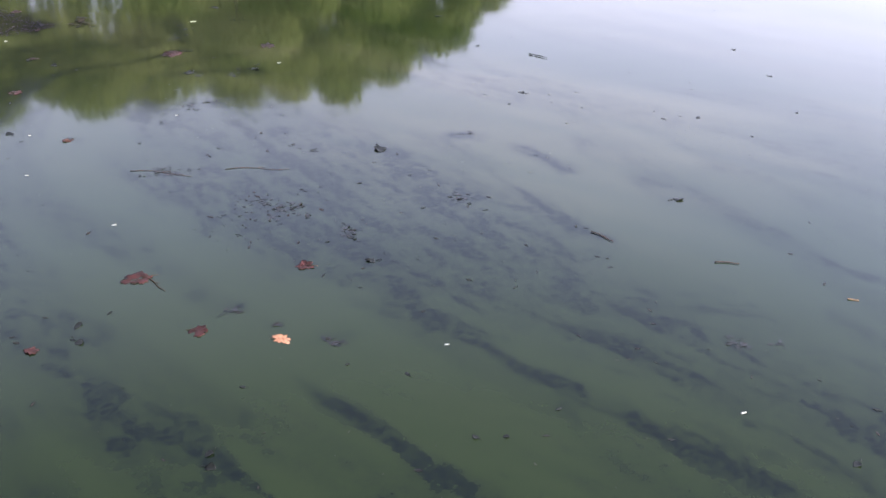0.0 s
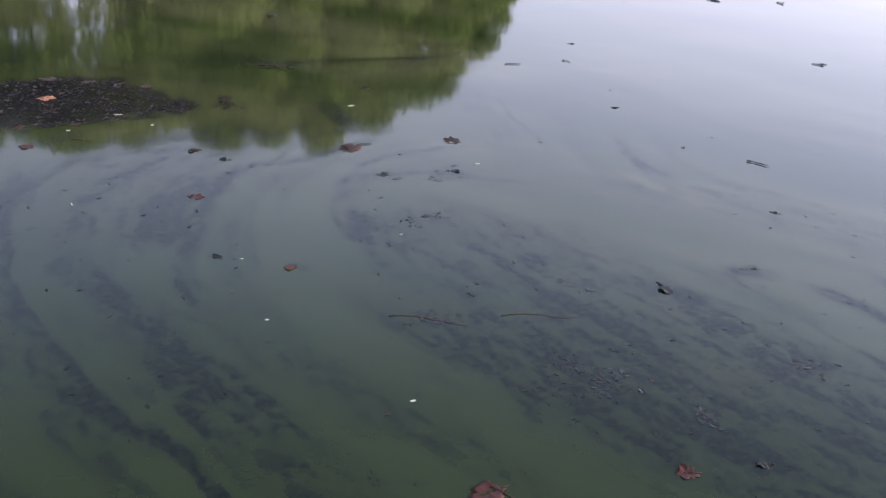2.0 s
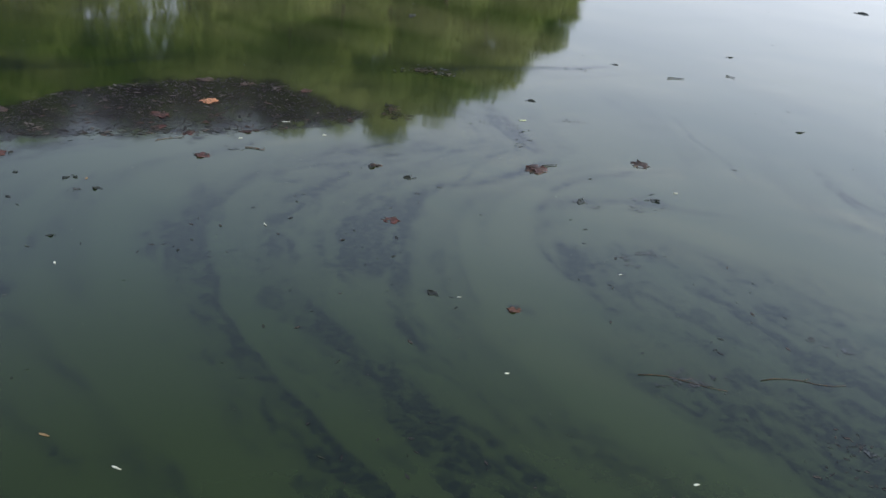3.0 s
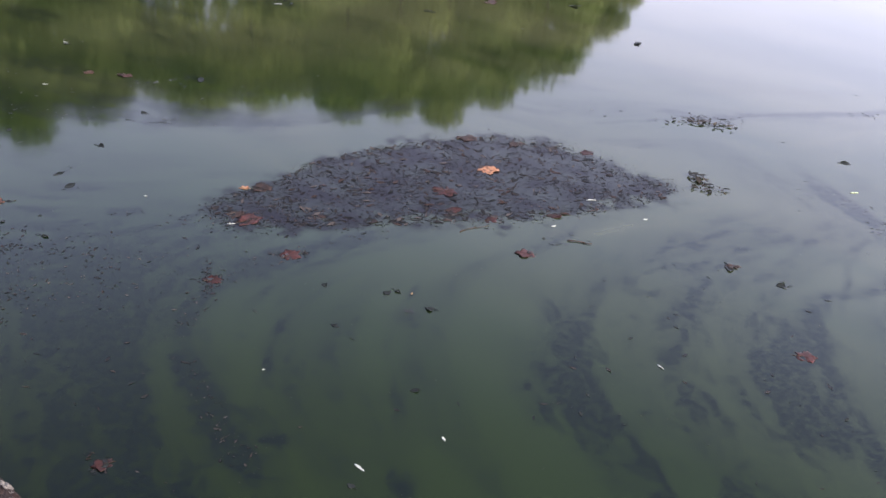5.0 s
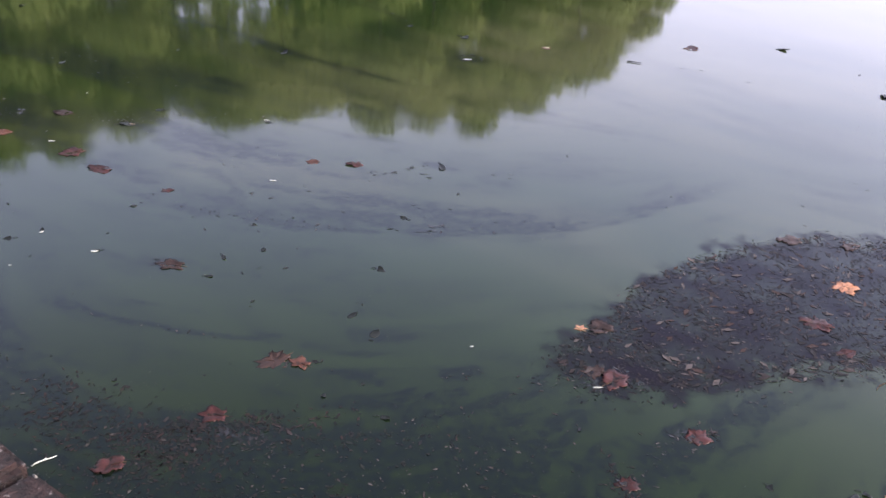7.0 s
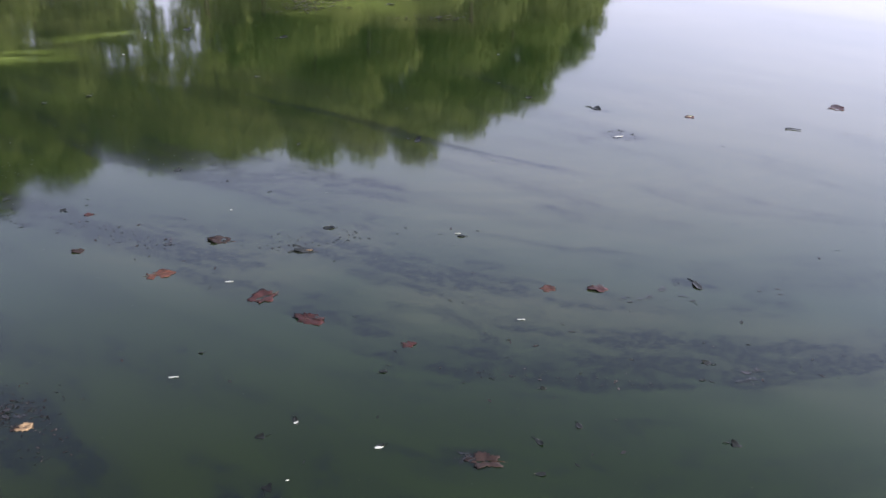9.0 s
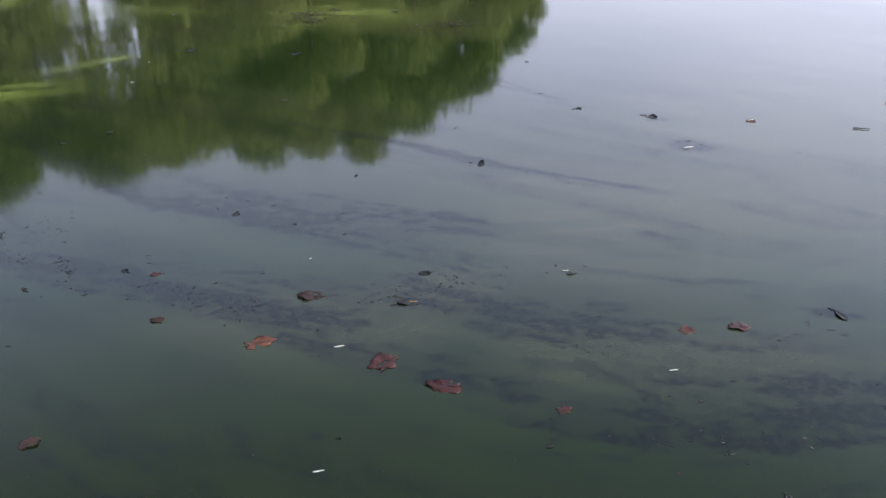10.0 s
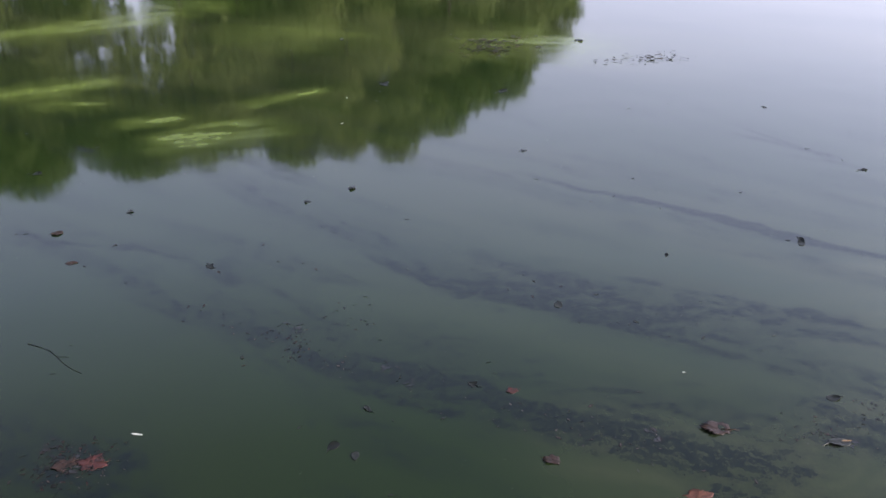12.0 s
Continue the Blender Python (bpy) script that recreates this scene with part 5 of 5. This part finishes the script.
small_leaf(1.17, 3.06, 0.025, 16, "dark")
small_leaf(1.37, 3.03, 0.031, 121, "dark")
small_leaf(1.97, 2.98, 0.022, 304, "dark")
small_leaf(1.51, 2.71, 0.018, 176, "dark")
small_leaf(-1.41, 0.89, 0.036, 128, "dark")
small_leaf(-1.41, 0.83, 0.035, 233, "dark")
small_leaf(-1.81, 1.67, 0.039, 333, "dark")
small_leaf(-1.8, 1.56, 0.049, 215, "dark")
small_leaf(-0.73, 1.88, 0.049, 74, "dark")
small_leaf(-0.65, 0.77, 0.027, 28, "dark")
small_leaf(-0.56, 0.75, 0.027, 326, "dark")
small_leaf(-0.77, 1.12, 0.026, 16, "dark")
small_leaf(0.74, 2.1, 0.057, 252, "dark")
small_leaf(-0.45, 2.98, 0.085, 171, "dark")
small_leaf(0.38, 0.38, 0.036, 106, "dark")
small_leaf(-1.29, 1.18, 0.021, 66, "dark")
small_leaf(-0.36, 0.83, 0.021, 288, "dark")
small_leaf(-0.95, 1.22, 0.019, 67, "dark")
small_leaf(-3.72, 4.78, 0.038, 322, "dark")
small_leaf(-3.68, 4.79, 0.038, 211, "dark")
small_leaf(-3.58, 4.66, 0.041, 54, "dark")
small_leaf(-3.71, 4.18, 0.029, 86, "dark")
small_leaf(-3.93, 4.57, 0.028, 222, "dark")
small_leaf(-3.95, 4.85, 0.03, 190, "dark")
small_leaf(-2.12, 4.74, 0.05, 76, "dark")
small_leaf(-3.95, 3.77, 0.025, 30, "dark")
small_leaf(3.55, 8.99, 0.111, 215, "dark")
small_leaf(4.33, 8.9, 0.113, 150, "dark")
small_leaf(2.92, 6.39, 0.103, 72, "dark")
small_leaf(0.53, 5.42, 0.052, 86, "dark")
small_leaf(1.0, 7.17, 0.057, 267, "dark")
small_leaf(-0.12, 6.87, 0.044, 232, "dark")
small_leaf(-2.28, 4.89, 0.065, 162, "dark")
small_leaf(-0.93, 4.42, 0.059, 245, "dark")
small_leaf(-1.32, 4.42, 0.063, 140, "dark")
small_leaf(-1.42, 8.2, 0.068, 149, "dark")
small_leaf(-1.07, 5.98, 0.053, 240, "dark")
small_leaf(-3.93, 9.67, 0.093, 206, "dark")
small_leaf(-5.97, 8.15, 0.05, 75, "dark")
small_leaf(-5.37, 7.93, 0.038, 57, "dark")
small_leaf(-5.55, 6.38, 0.041, 193, "dark")
small_leaf(-5.96, 6.89, 0.029, 272, "dark")
small_leaf(-6.42, 6.61, 0.042, 91, "dark")
small_leaf(-6.42, 6.36, 0.039, 321, "dark")
small_leaf(-5.43, 6.66, 0.029, 255, "dark")
small_leaf(-5.39, 6.43, 0.031, 173, "dark")
small_leaf(-6.59, 7.16, 0.022, 92, "dark")
small_leaf(-4.78, 6.68, 0.043, 45, "dark")
small_leaf(-5.6, 6.23, 0.032, 251, "dark")
small_leaf(-7.23, 10.57, 0.063, 139, "dark")
small_leaf(-6.09, 10.85, 0.045, 263, "dark")
small_leaf(-5.78, 12.03, 0.091, 280, "dark")
small_leaf(-4.3, 9.99, 0.053, 257, "dark")
small_leaf(-8.06, 9.86, 0.047, 184, "dark")
small_leaf(-7.21, 8.62, 0.042, 32, "dark")
small_leaf(-4.14, 11.17, 0.036, 182, "dark")
small_leaf(-7.78, 8.42, 0.046, 300, "dark")
small_leaf(-7.72, 8.35, 0.041, 339, "dark")
small_leaf(-7.62, 8.59, 0.041, 17, "dark")
small_leaf(-8.01, 9.05, 0.022, 156, "dark")
small_leaf(-6.56, 12.43, 0.093, 186, "dark")
small_leaf(-4.58, 13.25, 0.099, 286, "dark")
small_leaf(-6.58, 13.85, 0.069, 342, "dark")
small_leaf(-7.5, 10.46, 0.042, 143, "dark")
small_leaf(-8.9, 11.29, 0.064, 248, "dark")
small_leaf(-5.97, 9.35, 0.038, 135, "dark")
small_leaf(-8.4, 10.6, 0.053, 353, "dark")
small_leaf(-6.66, 9.07, 0.049, 150, "dark")
small_leaf(-4.51, 7.24, 0.077, 174, "dark")
small_leaf(-1.4, 8.24, 0.099, 332, "dark")
small_leaf(-1.55, 9.34, 0.088, 91, "dark")
small_leaf(-1.3, 8.7, 0.029, 297, "dark")
small_leaf(-5.07, 5.89, 0.044, 128, "dark")
small_leaf(-5.2, 5.42, 0.027, 343, "dark")
small_leaf(-5.07, 5.47, 0.016, 140, "dark")
small_leaf(-5.02, 5.29, 0.041, 237, "dark")
small_leaf(-5.26, 9.28, 0.076, 147, "dark")
small_leaf(-6.12, 7.93, 0.078, 256, "dark")
small_leaf(-5.0, 5.76, 0.047, 140, "dark")
small_leaf(-6.3, 6.67, 0.037, 179, "dark")
small_leaf(-6.05, 6.48, 0.031, 88, "dark")
small_leaf(-4.93, 6.22, 0.049, 230, "dark")
# pale slips: willow leaves and feathers
slip(-3.92, 3.84, 0.057, -55, "white")
slip(-3.66, 3.94, 0.028, -75, "white")
slip(-2.85, 4.24, 0.046, -70, "white")
slip(-5.35, 7.13, 0.046, -15, "white")
slip(-6.69, 7.02, 0.052, -10, "white")
slip(-6.3, 6.66, 0.027, 30, "white")
slip(-6.06, 6.47, 0.041, 0, "white")
slip(-6.36, 6.38, 0.016, 10, "white")
slip(0.96, 1.16, 0.059, -30, "tan")
slip(0.19, 0.67, 0.032, 10, "white")
slip(-0.6, 1.25, 0.025, 0, "white")
slip(-1.71, 2.43, 0.028, 0, "white")
slip(-2.13, 1.99, 0.022, 0, "white")
slip(-1.42, 3.69, 0.025, 0, "white")
slip(-2.11, 3.04, 0.024, 0, "white")
slip(-2.15, 3.56, 0.021, 0, "white")
slip(-1.25, 5.61, 0.064, 0, "pale")
slip(-3.34, 2.71, 0.046, -35, "white")
slip(-3.55, 2.88, 0.051, -30, "tan")
slip(-7.05, 11.66, 0.03, 0, "white")
slip(-6.9, 12.19, 0.032, 80, "white")
slip(-8.41, 8.68, 0.058, -25, "white")
slip(-3.38, 9.4, 0.055, 0, "pale")
slip(-3.63, 4.77, 0.028, 70, "tan")
slip(-4.02, 9.11, 0.088, 0, "white")
slip(-6.46, 7.7, 0.054, -3, "white")
slip(-5.21, 4.75, 0.031, 0, "tan")
slip(-4.67, 5.65, 0.019, 0, "white")
slip(-4.3, 5.37, 0.047, -10, "white")
slip(-4.25, 5.72, 0.06, -50, "tan")
slip(-4.18, 4.33, 0.014, 0, "white")
slip(-2.66, 5.56, 0.069, 0, "white")
slip(-0.77, 4.51, 0.036, 0, "white")
slip(-6.41, 8.46, 0.017, 0, "white")
slip(-2.47, 5.35, 0.029, 10, "white")
slip(-2.92, 5.3, 0.033, 10, "white")
slip(-5.38, 7.96, 0.043, -10, "white")
slip(-6.09, 7.93, 0.049, -15, "tan")
# twigs
twig((-8.81, 9.4), (-8.59, 9.13), 0.0034, "dark")
twig((-2.9, 5.16), (-2.8, 5.13), 0.006, "brown")
twig((0.86, 4.35), (0.95, 4.25), 0.0094, "dark")
twig((0.6, 1.54), (0.69, 1.51), 0.0057, "brown")
twig((0.22, 1.9), (0.28, 1.8), 0.006, "brown")
twig((-1.65, 2.99), (-1.37, 2.87), 0.0027, "brown")
twig((-1.22, 2.91), (-0.92, 2.85), 0.0027, "brown")
twig((-2.89, 9.04), (-2.8, 9.0), 0.0091, "dark")
twig((0.15, 6.54), (0.28, 6.54), 0.0086, "dark")
twig((0.67, 6.63), (0.72, 6.58), 0.0088, "dark")
twig((-1.6, 1.97), (-1.51, 1.84), 0.0043, "brown")
twig((-6.03, 5.18), (-5.97, 5.22), 0.0056, "white")
twig((-3.35, 5.26), (-3.21, 5.32), 0.0034, "brown")
twig((-1.37, 4.88), (-1.28, 4.9), 0.0078, "dark")
# clumps of leaf litter
litter(0.41, 1.0, 0.083, 0.075, 40, "dark")
litter(-1.28, 1.64, 0.061, 0.03, 20, "dark")
litter(-1.04, 2.4, 0.086, 0.07, 30, "dark")
litter(-0.78, 2.17, 0.071, 0.1, 30, "dark")
litter(-0.23, 2.35, 0.051, 0.055, 16, "dark")
litter(-0.03, 3.1, 0.045, 0.055, 10, "dark")
litter(-0.95, 1.37, 0.087, 0.04, 26, "dark")
litter(-1.45, 2.91, 0.146, 0.035, 24, "dark")
litter(-1.15, 1.5, 0.03, 0.015, 9, "dark")
litter(-1.27, 3.84, 0.084, 0.105, 26, "dark")
litter(-0.96, 4.37, 0.141, 0.105, 24, "dark")
litter(-1.48, 2.94, 0.138, 0.095, 46, "dark")
litter(-0.81, 3.15, 0.076, 0.085, 20, "dark")
litter(-1.02, 2.42, 0.095, 0.095, 46, "dark")
litter(-0.77, 2.16, 0.071, 0.08, 34, "dark")
litter(0.02, 3.09, 0.105, 0.065, 24, "dark")
litter(-0.21, 2.38, 0.1, 0.1, 36, "dark")
litter(-1.27, 1.65, 0.058, 0.025, 20, "dark")
litter(-1.36, 5.36, 0.072, 0.175, 16, "dark")
litter(-1.3, 3.83, 0.09, 0.085, 26, "dark")
litter(-1.9, 3.44, 0.068, 0.03, 14, "dark")
litter(-1.37, 5.47, 0.137, 0.21, 26, "dark")
litter(-0.93, 5.6, 0.108, 0.065, 12, "dark")
litter(-1.66, 6.63, 0.2, 0.115, 80, "coarse")
litter(-1.45, 2.92, 0.145, 0.045, 30, "dark")
litter(-1.05, 2.41, 0.065, 0.07, 24, "dark")
litter(-0.95, 4.42, 0.074, 0.08, 14, "dark")
litter(-1.33, 4.4, 0.072, 0.06, 14, "dark")
litter(-2.94, 5.21, 0.087, 0.055, 14, "dark")
litter(-2.03, 5.69, 0.1, 0.10, 70, "coarse")
litter(-1.57, 6.62, 0.204, 0.11, 50, "dark")
litter(-0.5, 6.73, 0.108, 0.085, 24, "dark")
litter(-4.63, 3.93, 0.048, 0.065, 26, "dark")
litter(-5.75, 6.34, 0.07, 0.07, 24, "dark")
litter(-4.02, 9.11, 0.12, 0.085, 14, "dark")
litter(-5.5, 5.27, 0.099, 0.06, 50, "dark")
litter(-4.37, 4.91, 0.035, 0.04, 16, "dark")
litter(-4.78, 7.21, 0.16, 0.115, 16, "dark")
litter(-4.1, 5.07, 0.083, 0.06, 30, "dark")
litter(-4.19, 5.41, 0.121, 0.09, 44, "dark")
litter(-5.4, 13.27, 0.363, 0.305, 330, "coarse")
litter(-4.42, 12.56, 0.348, 0.155, 100, "coarse")
litter(-7.84, 9.14, 0.137, 0.085, 22, "dark")
litter(-7.5, 8.75, 0.096, 0.07, 26, "dark")
litter(-8.6, 8.6, 0.103, 0.105, 50, "dark")
litter(-6.1, 7.92, 0.058, 0.025, 12, "dark")
litter(-7.24, 6.95, 0.124, 0.07, 60, "dark")
litter(-7.7, 14.61, 0.164, 0.265, 16, "dark")
litter(-6.74, 8.15, 0.067, 0.04, 14, "dark")
litter(-4.02, 9.18, 0.143, 0.1, 20, "dark")
litter(-6.09, 7.89, 0.078, 0.06, 14, "dark")
litter(-4.77, 7.18, 0.145, 0.035, 18, "dark")
litter(-4.68, 6.55, 0.125, 0.035, 26, "dark")
litter(-3.67, 4.62, 0.048, 0.05, 10, "dark")
litter(-5.52, 5.28, 0.217, 0.075, 110, "red")
litter(-5.96, 5.45, 0.174, 0.155, 600, "sodden")
litter(-5.66, 5.23, 0.248, 0.14, 800, "sodden")
litter(-5.47, 5.32, 0.216, 0.065, 400, "sodden")
litter(-5.69, 5.18, 0.191, 0.16, 420, "sodden")
litter(-5.55, 4.91, 0.176, 0.145, 420, "sodden")
litter(-5.21, 4.87, 0.146, 0.15, 380, "sodden")
litter(-4.38, 4.9, 0.052, 0.145, 110, "sodden")
litter(-4.2, 5.53, 0.177, 0.11, 160, "sodden")
litter(-5.17, 5.21, 0.271, 0.045, 150, "sodden")
litter(-7.29, 6.91, 0.148, 0.095, 420, "sodden")
litter(-8.6, 8.58, 0.111, 0.09, 320, "sodden")
litter(-5.78, 5.29, 0.243, 0.07, 260, "sodden")
litter(-7.79, 9.18, 0.339, 0.18, 70, "sodden")
litter(-6.16, 8.0, 0.273, 0.12, 110, "sodden")
litter(-1.07, 2.4, 0.302, 0.22, 120, "sodden")
litter(-4.07, 5.09, 0.067, 0.03, 14, "red")
litter(-4.62, 3.94, 0.047, 0.05, 20, "red")
litter(-4.23, 5.43, 0.132, 0.07, 50, "red")
litter(-1.4, 4.85, 0.093, 0.06, 12, "red")
litter(-8.58, 8.57, 0.065, 0.06, 20, "red")
litter(-5.33, 5.62, 0.105, 0.04, 26, "red")

# ---- the raft: thousands of sodden bits ----
rs = np.random.RandomState(21)
px, py = rs.uniform(-4.6, -2.05, 60000), rs.uniform(5.2, 6.5, 60000)
edge = 0.09 * (lattice_noise(px, py, 0.12, 30) - 0.5) + 0.05 * rs.normal(size=60000)
rim = ~(inside(RAFT, px + 0.12, py) & inside(RAFT, px - 0.12, py) & inside(RAFT, px, py + 0.1) & inside(RAFT, px, py - 0.1))
keep = inside(RAFT, px + edge, py + edge * 0.7) & (rs.rand(60000) < np.where(rim, 0.9, 0.22 + 0.5 * (lattice_noise(px, py, 0.14, 34) > 0.55)))
px, py = px[keep][:14000], py[keep][:14000]
vs, fs = flakes(px, py, 0.005 + 0.016 * rs.rand(len(px)) ** 2.6, rs, 0.0015)
tagged(link_mesh("litter_raft", vs, fs, RAFT_BITS), "floating raft of dark sodden leaf bits", "leaf litter", kind="stuff")
# larger shreds, most of them caught along its rim
px, py = rs.uniform(-4.7, -1.95, 40000), rs.uniform(5.1, 6.6, 40000)
edge = 0.05 * (lattice_noise(px, py, 0.12, 30) - 0.5)
core = inside(RAFT, px + 0.09, py) & inside(RAFT, px - 0.09, py) & inside(RAFT, px, py + 0.07) & inside(RAFT, px, py - 0.07)
tuft = lattice_noise(px, py, 0.16, 33)
keep = inside(RAFT, px + edge, py + edge) & (rs.rand(40000) < np.where(core, 0.08, 0.13 * (tuft > 0.4)))
px, py = px[keep], py[keep]
vs, fs = flakes(px, py, 0.012 + 0.045 * rs.rand(len(px)) ** 2.5, rs, 0.002)
tagged(link_mesh("litter_shreds", vs, fs, RAFT_SHREDS), "torn brown leaf shreds caught on the raft", "leaf litter", kind="stuff")

# ---- fine flakes carried in the dark bands ----
px, py = rs.uniform(-12, 4, 150000), rs.uniform(0, 14, 150000)
at = along_bank(np.stack([px, py], 1))
ii, jj = np.clip(np.searchsorted(ns, at[:, 1]), 0, ny - 1), np.clip(np.searchsorted(ss, at[:, 0]), 0, nx - 1)
keep = rs.rand(150000) < 0.17 * np.clip(FILM_AND_SHADE[ii, jj], 0, 1) ** 1.5 + 0.008
px, py = px[keep], py[keep]
vs, fs = flakes(px, py, 0.007 + 0.028 * rs.rand(len(px)) ** 3, rs, 0.001)
tagged(link_mesh("scum_flakes", vs, fs, FLAKES), "fine dark flakes drifting on the pond surface", "scum", kind="stuff")
# ---- small bits packed where the scum lies thickest by the bank ----
px, py = rs.uniform(-9.4, -3.6, 90000), rs.uniform(3.4, 9.4, 90000)
at = along_bank(np.stack([px, py], 1))
ii, jj = np.clip(np.searchsorted(ns, at[:, 1]), 0, ny - 1), np.clip(np.searchsorted(ss, at[:, 0]), 0, nx - 1)
keep = (at[:, 1] < 2.75) & (at[:, 1] > 0.9) & (rs.rand(90000) < 0.5 * ease((ENV[ii, jj] - 0.8) / 0.18)) & (COVER[ii, jj] < 0.1)
px, py = px[keep], py[keep]
vs, fs = flakes(px, py, 0.005 + 0.015 * rs.rand(len(px)) ** 2.2, rs, 0.0012, 0.1)
tagged(link_mesh("drift_bits", vs, fs, DRIFT), "drift of sodden dark leaf bits along the bank", "leaf litter", kind="stuff")
